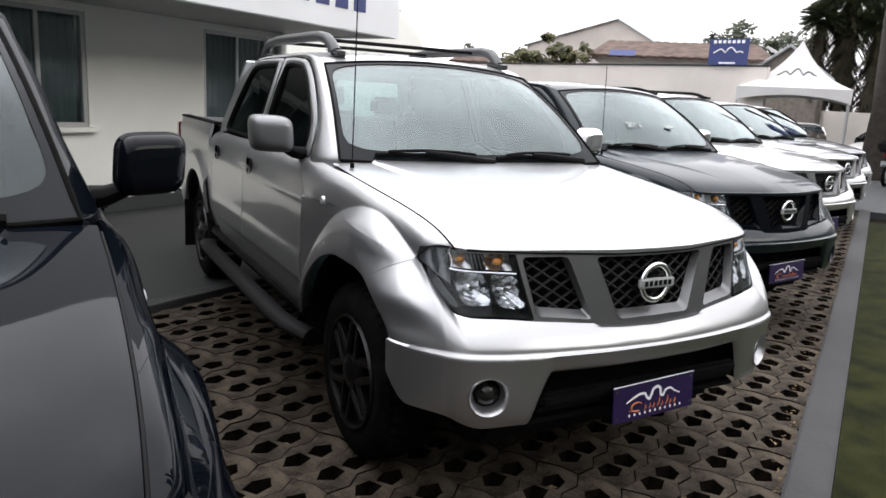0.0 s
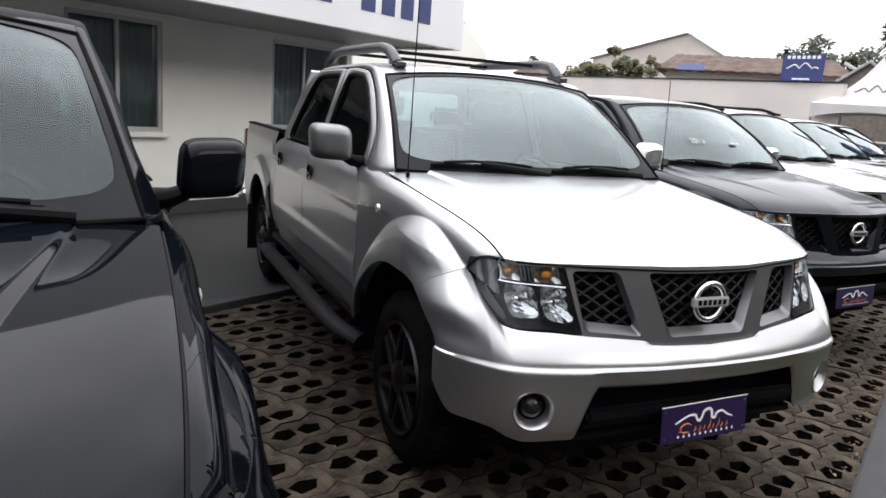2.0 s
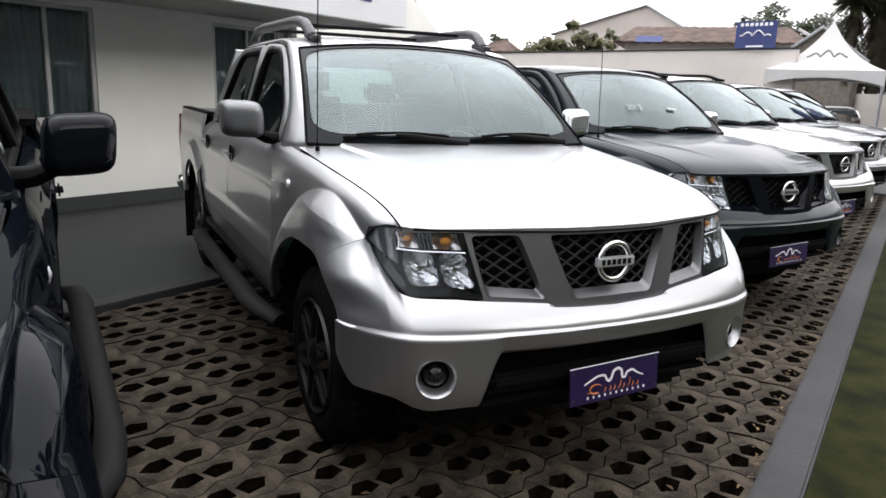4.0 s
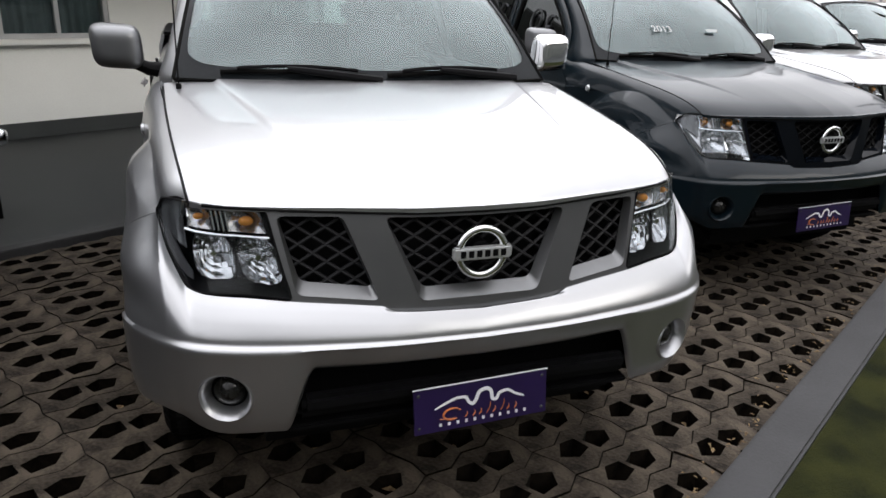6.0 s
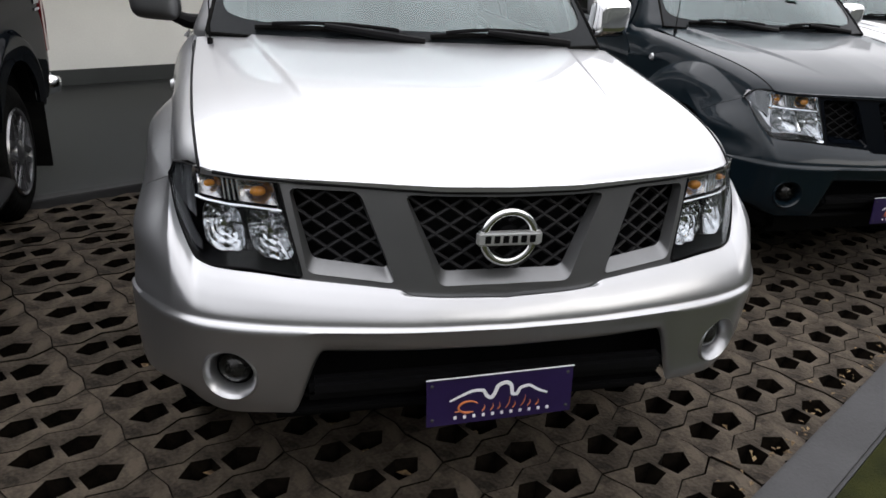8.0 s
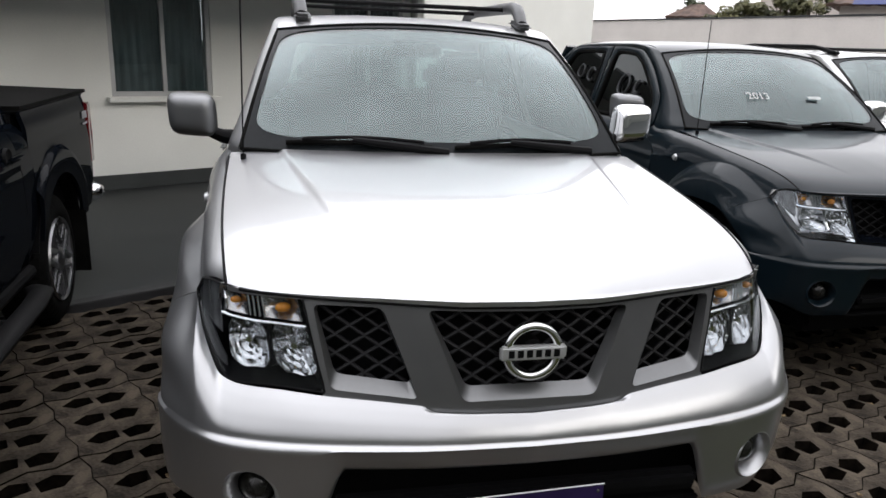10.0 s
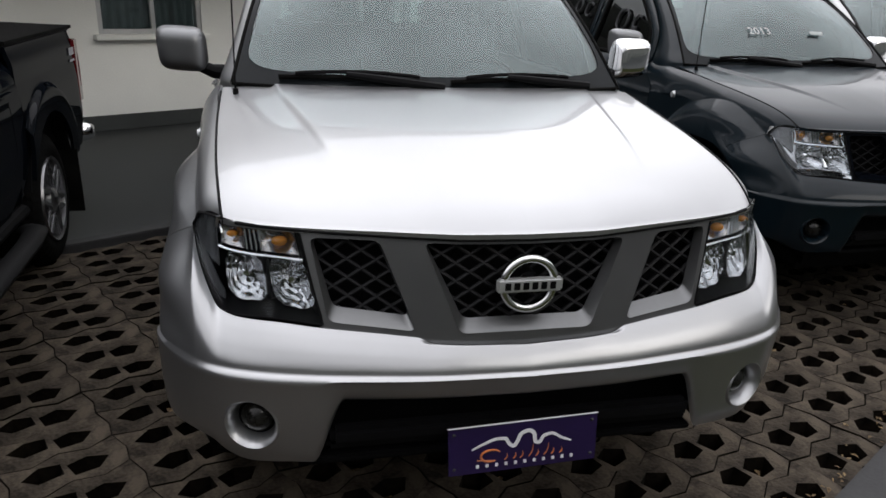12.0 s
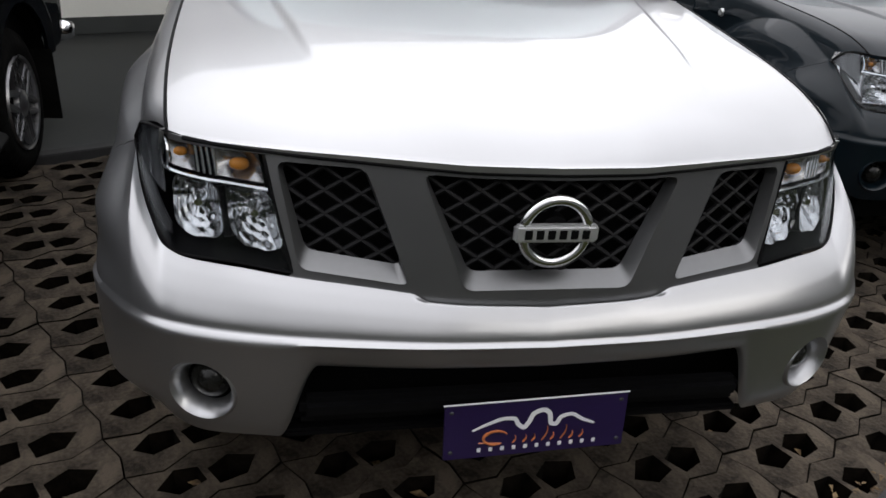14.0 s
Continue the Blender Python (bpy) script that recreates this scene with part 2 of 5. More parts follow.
def step(x, a, b):
    t = min(max((x - a) / (b - a), 0.0), 1.0)
    return t * t * (3 - 2 * t)


def part(name, bm, material, parent=None, label="", smooth=True, thick=0.0, turn=40):
    """Links a bmesh as one mesh object, under a thing or part."""
    if thick:
        bmesh.ops.recalc_face_normals(bm, faces=bm.faces)
        bmesh.ops.solidify(bm, geom=bm.faces[:], thickness=thick)
    bmesh.ops.recalc_face_normals(bm, faces=bm.faces)
    if smooth:
        for f in bm.faces:
            f.smooth = True
        lim = radians(turn)
        for e in bm.edges:
            if len(e.link_faces) == 2 and e.calc_face_angle(0) > lim:
                e.smooth = False
    me = bpy.data.meshes.new(name)
    bm.to_mesh(me)
    bm.free()
    me.materials.append(material)
    ob = new(name, me)
    if parent is not None:
        ob.parent = parent
    if label:
        ob["label"] = label
    return ob


def grid(fn, nu, nv, bm=None):
    bm = bm or bmesh.new()
    rows = [[bm.verts.new(fn(i / nu, j / nv)) for j in range(nv + 1)] for i in range(nu + 1)]
    for i in range(nu):
        for j in range(nv):
            bm.faces.new((rows[i][j], rows[i + 1][j], rows[i + 1][j + 1], rows[i][j + 1]))
    return bm


def box(size, at=(0, 0, 0), bevel=0.0, bm=None, rot=None, seg=2):
    bm = bm or bmesh.new()
    m = Matrix.Translation(at) @ (rot.to_4x4() if rot else Matrix()) @ Matrix.Diagonal((*size, 1))
    made = bmesh.ops.create_cube(bm, size=1.0, matrix=m)["verts"]
    if bevel:
        edges = list({e for v in made for e in v.link_edges})
        bmesh.ops.bevel(bm, geom=edges, offset=bevel, segments=seg, affect="EDGES", clamp_overlap=True)
    return bm


def tube(points, radius, sides=10, bm=None, caps=True, flat=1.0):
    """A round bar along points; radius may be one number or one a point."""
    bm = bm or bmesh.new()
    pts = [Vector(p) for p in points]
    rad = radius if isinstance(radius, (list, tuple)) else [radius] * len(pts)
    rings, up = [], None
    for k, p in enumerate(pts):
        d = (pts[min(k + 1, len(pts) - 1)] - pts[max(k - 1, 0)]).normalized()
        if up is None:
            up = d.orthogonal().normalized() if abs(d.z) > 0.9 else Vector((0, 0, 1))
        side = d.cross(up).normalized()
        up = side.cross(d).normalized()
        rings.append([bm.verts.new(p + rad[k] * (math.cos(a) * side + flat * math.sin(a) * up)) for a in (2 * math.pi * q / sides for q in range(sides))])
    for a, b in zip(rings, rings[1:]):
        for q in range(sides):
            bm.faces.new((a[q], a[(q + 1) % sides], b[(q + 1) % sides], b[q]))
    if caps:
        bm.faces.new(rings[0][::-1])
        bm.faces.new(rings[-1])
    return bm


def lathe(profile, n=48, at=(0, 0, 0), bm=None, axis="x"):
    """Turns (along, radius) pairs round an axis."""
    bm = bm or bmesh.new()
    rings = []
    for a, r in profile:
        ring = []
        for q in range(n):
            c, s = math.cos(2 * math.pi * q / n), math.sin(2 * math.pi * q / n)
            v = {"x": (a, r * c, r * s), "y": (r * c, a, r * s), "z": (r * c, r * s, a)}[axis]
            ring.append(bm.verts.new(Vector(v) + Vector(at)))
        rings.append(ring)
    for a, b in zip(rings, rings[1:]):
        for q in range(n):
            bm.faces.new((a[q], a[(q + 1) % n], b[(q + 1) % n], b[q]))
    return bm


def sheet(loops, place, bm=None):
    """A flat sheet from an outline and holes in two coordinates, laid in space by place(a, b)."""
    bm = bm or bmesh.new()
    edges = []
    for loop in loops:
        vs = [bm.verts.new((a, b, 0)) for a, b in loop]
        edges += [bm.edges.new((vs[k], vs[(k + 1) % len(vs)])) for k in range(len(vs))]
    bmesh.ops.triangle_fill(bm, edges=edges, use_beauty=True, use_dissolve=False, normal=(0, 0, 1))
    for v in bm.verts:
        v.co = place(v.co.x, v.co.y)
    return bm


def rounded(points, r=0.03, n=4):
    """A polygon with its corners rounded off."""
    out = []
    for k, p in enumerate(points):
        p, a, b = Vector(p), Vector(points[k - 1]), Vector(points[(k + 1) % len(points)])
        da, db = (a - p), (b - p)
        q = min(r, da.length * 0.45, db.length * 0.45)
        s, e = p + da.normalized() * q, p + db.normalized() * q
        for i in range(n + 1):
            t = i / n
            v = s * (1 - t) ** 2 + p * 2 * t * (1 - t) + e * t * t
            out.append((v.x, v.y))
    return out


# ---- the pickup: x across, y back from the bumper, z up ----
PLAN_X = curve_fn([0, 0.22, 0.42, 0.60, 0.74, 0.82, 0.90], [0, 0.22, 0.419, 0.592, 0.712, 0.770, 0.820])
PLAN_Y = curve_fn([0, 0.22, 0.42, 0.60, 0.74, 0.82, 0.90], [0, 0.008, 0.030, 0.062, 0.102, 0.134, 0.178])
NOSE = curve_fn([0, 0.16, 0.256, 0.36, 0.50, 0.60, 0.70, 0.75, 0.80, 0.815, 0.85], [0.088, 0.098, 0.118, 0.145, 0.182, 0.216, 0.264, 0.306, 0.368, 0.408, 0.510])
LAMP_LOW = curve_fn([0.50, 0.63, 0.72, 0.745, 0.768, 0.79, 0.805, 0.815], [0.782, 0.792, 0.789, 0.796, 0.825, 0.868, 0.910, 0.953])
LAMP_TOP = curve_fn([0.50, 0.66, 0.735, 0.775, 0.80, 0.815], [1.000, 1.003, 1.008, 1.008, 1.000, 0.965])
HOOD_X = curve_fn([0.28, 0.34, 0.60, 1.0, 1.3], [0.730, 0.740, 0.766, 0.790, 0.800])
TOP_X = curve_fn([0, 0.22, 0.42, 0.60, 0.74, 0.78, 0.82, 0.86, 0.90], [0, 0.22, 0.42, 0.592, 0.702, 0.748, 0.776, 0.800, 0.816])
TOP_Z = curve_fn([0, 0.22, 0.36, 0.50, 0.62, 0.74, 0.78, 0.82, 0.86, 0.90], [0.748, 0.756, 0.766, 0.776, 0.785, 0.787, 0.795, 0.836, 0.892, 0.955])
SIDE = curve_fn([0.36, 0.44, 0.50, 0.60, 0.75, 0.92, 1.04, 1.12, 1.165, 1.19], [0.84, 0.852, 0.872, 0.888, 0.898, 0.898, 0.886, 0.868, 0.838, 0.802])
ROLL = curve_fn([0, 0.025, 0.06, 0.20, 0.50, 0.80, 1.0], [0, 0.09, 0.15, 0.20, 0.42, 0.74, 1.0])
ROLL_END = curve_fn([0, 0.1, 0.28, 0.55, 0.80, 1.0], [0, 0.03, 0.11, 0.34, 0.66, 1.0])
AXLE_F, AXLE_R, HUB, ARCH = 0.87, 4.07, 0.385, 0.463
WHEEL_Z = 0.370
ARCH_Z = curve_fn([0.36, 0.368, 0.392, 0.489, 0.58, 0.665, 0.77, 0.87], [0.45, 0.60, 0.69, 0.768, 0.822, 0.846, 0.860, 0.863])
ARCH_Y = curve_fn([0.45, 0.60, 0.69, 0.768, 0.822, 0.854, 0.975], [0.36, 0.368, 0.392, 0.489, 0.58, 0.665, 0.88])
FRONT_X = curve_fn([0.28, 0.32, 0.36, 0.41, 0.50, 0.62, 0.78], [0.725, 0.756, 0.784, 0.808, 0.822, 0.834, 0.848])
FENDER_X = curve_fn([0.30, 0.60, 0.9, 1.15, 1.3, 1.45], [0.848, 0.848, 0.854, 0.868, 0.885, 0.897])
REACH = curve_fn([0.36, 0.42, 0.47, 0.56, 0.70, 0.935, 1.134, 1.265, 1.4], [0.722, 0.712, 0.704, 0.696, 0.687, 0.651, 0.618, 0.584, 0.55])
PAD = curve_fn([-0.006, 0.0, 0.004, 0.044, 0.060, 0.10, 0.20, 0.30], [0, 0.001, 0.005, 0.040, 0.050, 0.063, 0.074, 0.072])


def nose_y(x, z):
    x = abs(x)
    return NOSE(x) + (z - 0.985) * (0.11 + 0.25 * (x / 0.75) ** 1.5)


def arch_low(y, axle, low):
    d = abs(y - axle)
    if axle == AXLE_F and y < axle:
        return ARCH_Z(y)
    return max(low, HUB + 0.015 + math.sqrt(ARCH**2 - d * d)) if d < ARCH else low


def flare(y, z, axle, reach=0.668, proud=0.050):
    r = math.hypot(y - axle, z - HUB - 0.015)
    if axle == AXLE_F:
        reach += 0.070 * step(axle - y, 0.0, 0.45) - 0.055 * step(y - axle, 0.15, 0.5)
    return proud * step(reach - r, -0.006, 0.036) * (1 - 0.25 * step(r, ARCH + 0.12, ARCH - 0.02))


def edge(z):
    """The bumper's corner edge, from its crease up to the lamp's tip."""
    if z >= 0.957:
        return 0.816 - (z - 0.957) * 0.3, 0.404 + (z - 0.957) * 0.4
    h = ROLL_END(min(1, max(0, (z - 0.678) / 0.279)))
    return 0.820 - 0.004 * h, 0.178 + 0.226 * h


def skin_x(y, z):
    """Half-width of the flank behind the corner edge, arch flare included."""
    ex, ey = edge(min(z, 0.957))
    if y < ey:
        return FRONT_X(y) if z > 0.9 else ex
    tuck = max(0, 0.70 - z) ** 2 * 0.5
    # below the lamp the corner swells back from its edge
    q = min(1.0, (y - ey) / min(0.45, max(0.20, 0.95 * (ARCH_Y(min(z, 0.957)) - ey))))
    low = ex + (FENDER_X(y) + 0.080 - tuck - ex) * (1 - (1 - q) ** (1.6 + 3.5 * step(z, 0.72, 0.95)))
    # above it the flare is a pad that rises from a sharp crease
    d = min(0.30, max(-0.006, REACH(min(1.4, max(0.36, y))) - math.hypot(y - AXLE_F, z - HUB - 0.015)))
    outer = FENDER_X(y) - (0.848 - FRONT_X(y))
    high = max(outer, ex if z < 0.957 else 0) + PAD(d) - tuck
    k = max(step(z, 0.80, 0.93), step(y, 0.55, 0.75))
    return low + (high - low) * k


def joint(t):
    """Line between fender and bumper, lamp tip to wheel arch, as (y, z)."""
    z = 0.957 - 0.135 * t
    ey = edge(z)[1]
    return ey + (ARCH_Y(z) - ey) * t, z


def gx(z):
    """Half-width of the cab above the belt."""
    return 0.800 - 0.30 * (z - 1.19) - 0.16 * max(0, z - 1.5) ** 1.5


def hood_z(x, y):
    f = abs(x) / 0.78
    front = nose_y(x, 1.0)
    d = y - front
    rise = 1.006 + 0.010 * (1 - f * f) + 0.050 * (1 - math.exp(-max(d, 0) / 0.085)) + 0.020 * (1 - math.exp(-max(d, 0) / 0.22))
    rise += 0.085 * max(d, 0) / 1.15
    rise += 0.022 * (1 - f**2.4) * step(d, 0.0, 0.55)
    ridge = 0.355 + 0.205 * y
    rise += 0.011 * step(ridge - abs(x), -0.010, 0.012) * step(d, 0.12, 0.60)
    rise += 0.045 * f**2.2 * max(d, 0)
    return rise


def build_truck(paint_mat):
    truck = new("pickup_truck")
    # hood, over the whole nose
    def hood(u, v):
        f = 2 * u - 1
        y_edge = 1.252 + 0.058 * abs(f) ** 2.2
        xf = f * HOOD_X(0.30)
        y0 = nose_y(xf, 1.0) - 0.006
        w = v**1.5
        y = y0 + (y_edge - y0) * w
        x = f * (HOOD_X(max(0.30, y)) - 0.003)
        return (x, y, hood_z(x, y))
    bm = grid(hood, 210, 56)
    part("hood", bm, paint_mat, truck, thick=0.012)
    # front fenders with flared arches: lower edge along the lamp's top, the bumper joint and the arch
    lead = []
    for k in range(14):
        x = 0.735 + (0.815 - 0.735) * k / 13
        lead.append((nose_y(x, LAMP_TOP(x)), LAMP_TOP(x) + 0.004))
    for k in range(1, 21):
        y, z = joint(k / 20)
        if y > lead[-1][0] + 1e-4:
            lead.append((y, z + 0.002))
    lead_y, lead_z = [p[0] for p in lead], [p[1] for p in lead]
    y_start, y_joint = lead_y[0], lead_y[-1]
    def flank(y, v):
        """A point of the fender: v runs from the hood's edge down."""
        top_x = HOOD_X(y) + 0.004
        top_z = hood_z(HOOD_X(min(y, 1.3)), min(y, 1.3)) - 0.001 + 0.008 * step(y, 1.22, 1.50)
        low = float(np.interp(y, lead_y, lead_z)) if y < y_joint else arch_low(y, AXLE_F, 0.50)
        z = top_z + (low - top_z) * v
        q = min(1.0, (top_z - z) / 0.125)
        body = skin_x(y, z)
        return top_x + (body - top_x) * (0.75 * (1 - (1 - q) ** 5.5) + 0.25 * q), z
    for s in (-1, 1):
        seam = [(s * (HOOD_X(y) + 0.001), y, hood_z(HOOD_X(y), y) - 0.0005) for y in (0.30 + 0.96 * q / 40 for q in range(41))]
        part("hood_seam", tube(seam, 0.0036, 6), PLASTIC, truck, "thin black seam beside the hood")
        def fender(u, v):
            y = y_start + (1.44 - y_start) * u**1.2
            x, z = flank(y, v)
            back = 0.17 * step(z, 1.03, 1.185) * step(u, 0.70, 1.0)
            if back:
                x += (SIDE(min(1.19, z)) - x) * step(u, 0.70, 1.0)
            return (s * x, y + back, z)
        part("front_fender", grid(fender, 180, 120), paint_mat, truck, thick=0.010)
        x, z = flank(1.20, 0.30)
        bm = lathe([(-0.012, 0.001), (-0.012, 0.016), (0.0, 0.022), (0.004, 0.018), (0.009, 0.001)], 16, at=(s * x, 1.20, z))
        part("side_marker", bm, SATIN, truck, "small clear side marker lamp")

    # bumper: upper roll, ledge and lower face, with an intake gap in the middle
    tuck = curve_fn([0, 0.04, 0.12, 0.5, 0.85, 1.0], [0, -0.003, 0.0, 0.008, 0.018, 0.030])
    def plan(a):
        """Outline of the bumper at its crease."""
        if a <= 0.90:
            return PLAN_X(a), PLAN_Y(a)
        y = 0.178 + 0.214 * (a - 0.90) / 0.18
        return skin_x(y, 0.678), y
    def bumper(u, v):
        sa = (2 * u - 1) * 1.08
        a = abs(sa)
        sign = math.copysign(1, sa)
        px, py = plan(a)
        crease = 0.679 - 0.001 * step(px, 0.3, 0.820)
        if v > 0.45:
            w = (v - 0.45) / 0.55
            if a > 0.90:
                t = (a - 0.90) / 0.18
                z = 0.678 + (joint(t)[1] - 0.678) * w
                ey = edge(z)[1]
                y = ey + (ARCH_Y(z) - ey) * t
                return (sign * (skin_x(y, z) - 0.008 * step(w, 0.0, 0.03) * (1 - step(w, 0.25, 0.8))), y, z)
            tx, tz = TOP_X(a), TOP_Z(a)
            ty = nose_y(tx, tz) - 0.006
            k = step(a, 0.72, 0.90)
            h = ROLL(w) * (1 - k) + ROLL_END(w) * k
            notch = 0.014 * step(0.275 - tx, 0.0, 0.04) * step(w, 0.86, 1.0)
            return (sign * (px + (tx - px) * h - 0.008 * k * step(w, 0.0, 0.03) * (1 - step(w, 0.25, 0.8))), py + (ty - py) * h, crease + (tz - crease) * w - notch)
        q0, q1 = plan(max(0.0, a - 0.01)), plan(a + 0.01)
        dx, dy = q1[0] - q0[0], q1[1] - q0[1]
        ln = math.hypot(dx, dy)
        nx, ny = -dy / ln, dx / ln
        low = 0.609 + (0.425 - 0.609) * step(px, 0.455, 0.540) - 0.010 * math.sin(math.pi * step(px, 0.545, 0.93))
        low += 0.050 * step(a, 0.70, 0.98) + 0.085 * step(a, 0.985, 1.09)
        w = 1 - v / 0.45
        z = crease - (crease - low) * w
        off = tuck(w) * (1 - 0.85 * step(a, 0.86, 0.98))
        return (sign * (px + nx * off), py + ny * off, z)
    FOG = Vector((0.680, 0.096, 0.538))
    def soft_bumper(u, v):
        # the corner edge is rounded off along the bumper's length
        a = abs(2 * u - 1) * 1.08
        r = 0.007 * max(0.0, min(1.0, (a - 0.80) / 0.05, (1.0 - a) / 0.05))
        if r == 0:
            return bumper(u, v)
        pts = [Vector(bumper(u + k * r / 4.32, v)) for k in (-2, -1, 0, 1, 2)]
        return sum(pts, Vector()) / 5
    bm = grid(soft_bumper, 300, 64)
    cut = [f for f in bm.faces if (Vector((abs(f.calc_center_median().x), f.calc_center_median().y, f.calc_center_median().z)) - FOG).length < 0.066]
    bmesh.ops.delete(bm, geom=cut, context="FACES")
    for v in bm.verts:
        off = v.co - Vector((math.copysign(FOG.x, v.co.x), FOG.y, FOG.z))
        if v.is_boundary and off.length < 0.085:
            v.co += off * (0.069 / off.length - 1)
    bump = part("front_bumper", bm, paint_mat, truck, thick=0.006)
    # fog lamps in round bezels
    for s in (-1, 1):
        turn = Matrix.Rotation(radians(s * 19), 3, "Z")
        def seat(bm):
            bmesh.ops.rotate(bm, verts=bm.verts, matrix=turn)
            bmesh.ops.translate(bm, verts=bm.verts, vec=(s * FOG.x, FOG.y, FOG.z))
            return bm
        ring = part("fog_lamp_bezel", seat(lathe([(0.056, 0.046), (0.040, 0.048), (0.020, 0.054), (0.008, 0.059), (0.001, 0.064), (-0.002, 0.067), (-0.001, 0.070), (0.006, 0.073), (0.016, 0.074)], 48, axis="y")), paint_mat, bump, "round painted fog lamp bezel")
        part("fog_lamp", seat(lathe([(0.012, 0.001), (0.015, 0.015), (0.023, 0.029), (0.034, 0.040), (0.050, 0.0455)], 32, axis="y")), FOGGLASS, ring, "dark domed fog lamp glass")
        part("fog_lamp_rim", seat(lathe([(0.052, 0.044), (0.042, 0.0455), (0.040, 0.0475), (0.046, 0.049)], 32, axis="y")), PLASTIC, ring, "black rubber rim")
    # intake behind the bumper
    bm = box((1.12, 0.02, 0.30), (0, 0.20, 0.52))
    box((1.0, 0.05, 0.035), (0, 0.10, 0.47), 0.012, bm)
    box((1.05, 0.14, 0.02), (0, 0.16, 0.418), 0.006, bm)
    for s in (-1, 1):
        box((0.02, 0.125, 0.19), (s * 0.553, 0.150, 0.525), 0.004, bm)
    part("lower_intake", bm, PLASTIC, truck, "black lower air intake")
    part("intake_bar", box((0.98, 0.045, 0.050), (0, 0.075, 0.505), 0.014), PLASTIC, truck, "dark cross bar of the intake")

    # grille: dark backing, diamond mesh, two slanted bars and bright lips
    part("grille_backing", grid(lambda u, v: ((2 * u - 1) * 0.56, nose_y((2 * u - 1) * 0.56, 0.9) + 0.085, 0.745 + 0.265 * v), 24, 4), PLASTIC, truck, "black grille backing")
    centre = [(-0.258, 0.990), (0.258, 0.990), (0.170, 0.768), (-0.170, 0.768)]
    def edge_x(poly, z):
        """Left and right bounds of a four-sided opening at a height."""
        (ax, az), (bx, bz), (cx, cz), (dx, dz) = poly
        l = ax + (dx - ax) * (z - az) / (dz - az)
        r = bx + (cx - bx) * (z - bz) / (cz - bz)
        return l, r
    openings = [centre]
    for s in (-1, 1):
        o = [(0.362, 0.990), (0.526, 0.988), (0.486, 0.790), (0.276, 0.772)]
        openings.append(o if s > 0 else [(-o[1][0], o[1][1]), (-o[0][0], o[0][1]), (-o[3][0], o[3][1]), (-o[2][0], o[2][1])])
    for o in openings:
        bm = bmesh.new()
        x0, x1, z0, z1 = min(p[0] for p in o) - 0.01, max(p[0] for p in o) + 0.01, min(p[1] for p in o) - 0.004, max(p[1] for p in o) + 0.004
        pitch, rise = 0.070, 0.045
        for way in (-1, 1):
            slope = way * rise / pitch
            c0 = z0 - abs(x1 - x0) * rise / pitch
            n = int((z1 - z0 + 2 * (x1 - x0) * rise / pitch) / rise) + 2
            for k in range(n):
                run = []
                for q in range(41):
                    x = x0 + (x1 - x0) * q / 40
                    z = c0 + k * rise + (slope * (x - x0) if way > 0 else slope * (x - x1))
                    ok = z0 <= z <= z1
                    if ok:
                        l, r = edge_x(o, z)
                        ok = l - 0.012 <= x <= r + 0.012
                    if ok:
                        run.append((x, nose_y(x, z) + 0.040, z))
                    if (not ok or q == 40) and len(run) > 1:
                        tube(run, 0.0056, 6, bm, flat=1.0)
                        run = []
                    elif not ok:
                        run = []
        part("grille_mesh", bm, MESHGREY, truck, "black diamond grille mesh")
    def bent(loops, back, cuts):
        """A sheet with holes, cut into strips and bent round the nose."""
        bm = sheet(loops, lambda x, z: Vector((x, 0, z)))
        for x in cuts:
            bmesh.ops.bisect_plane(bm, geom=bm.verts[:] + bm.edges[:] + bm.faces[:], plane_co=(x, 0, 0), plane_no=(1, 0, 0))
        for v in bm.verts:
            v.co.y = nose_y(v.co.x, v.co.z) + back
        return bm
    half = [(0.550, 0.9995), (0.527, 0.90), (0.500, 0.80), (0.506, 0.766), (0.290, 0.746), (0.262, 0.738), (0.235, 0.722)]
    frame_line = [(-x, z) for x, z in half[::-1]] + half
    holes = [rounded(o, 0.020, 4) for o in openings]
    part("grille_frame", bent([frame_line, *holes], 0.001, [-0.50 + 0.05 * k for k in range(21)]), GUNMETAL, truck, "dark grey grille frame with slanted bars", thick=0.030, turn=25)
    for o in openings:
        (ax, az), (bx, bz), (cx, cz), (dx, dz) = o
        inner = rounded([(ax + 0.006, az - 0.002), (bx - 0.006, bz - 0.002), (cx - 0.012, cz + 0.025), (dx + 0.012, dz + 0.025)], 0.018, 4)
        outer = rounded(o, 0.020, 4)
        n = len(outer)
        def lip(u, v):
            k = min(int(u * n + 1e-6), n)
            (x0, z0), (x1, z1) = outer[k % n], inner[k % n]
            x, z = x0 + (x1 - x0) * v, z0 + (z1 - z0) * v
            return (x, nose_y(x, z) - 0.001 + 0.034 * v, z)
        part("grille_lip", grid(lip, n, 3), LIP, truck, "satin grey chamfered grille lip")
    part("hood_gap", tube([(x, nose_y(x, 1.0) - 0.002, 1.0015 + 0.004 * (x / 0.73) ** 2) for x in (-0.70 + 1.40 * q / 60 for q in range(61))], 0.0050, 6), PLASTIC, truck, "black gap under the hood edge")
    # badge: a chrome ring with a plain bar
    y0 = nose_y(0, 0.88) + 0.004
    ring = [(0.066 * math.cos(a), y0, 0.889 + 0.066 * math.sin(a)) for a in (2 * math.pi * q / 40 for q in range(41))]
    bm = tube(ring, 0.0115, 10, caps=False)
    badge = part("badge", bm, CHROME, truck, "round chrome badge")
    part("badge_bar", box((0.168, 0.020, 0.036), (0, y0 - 0.006, 0.889), 0.005), SATIN, badge)
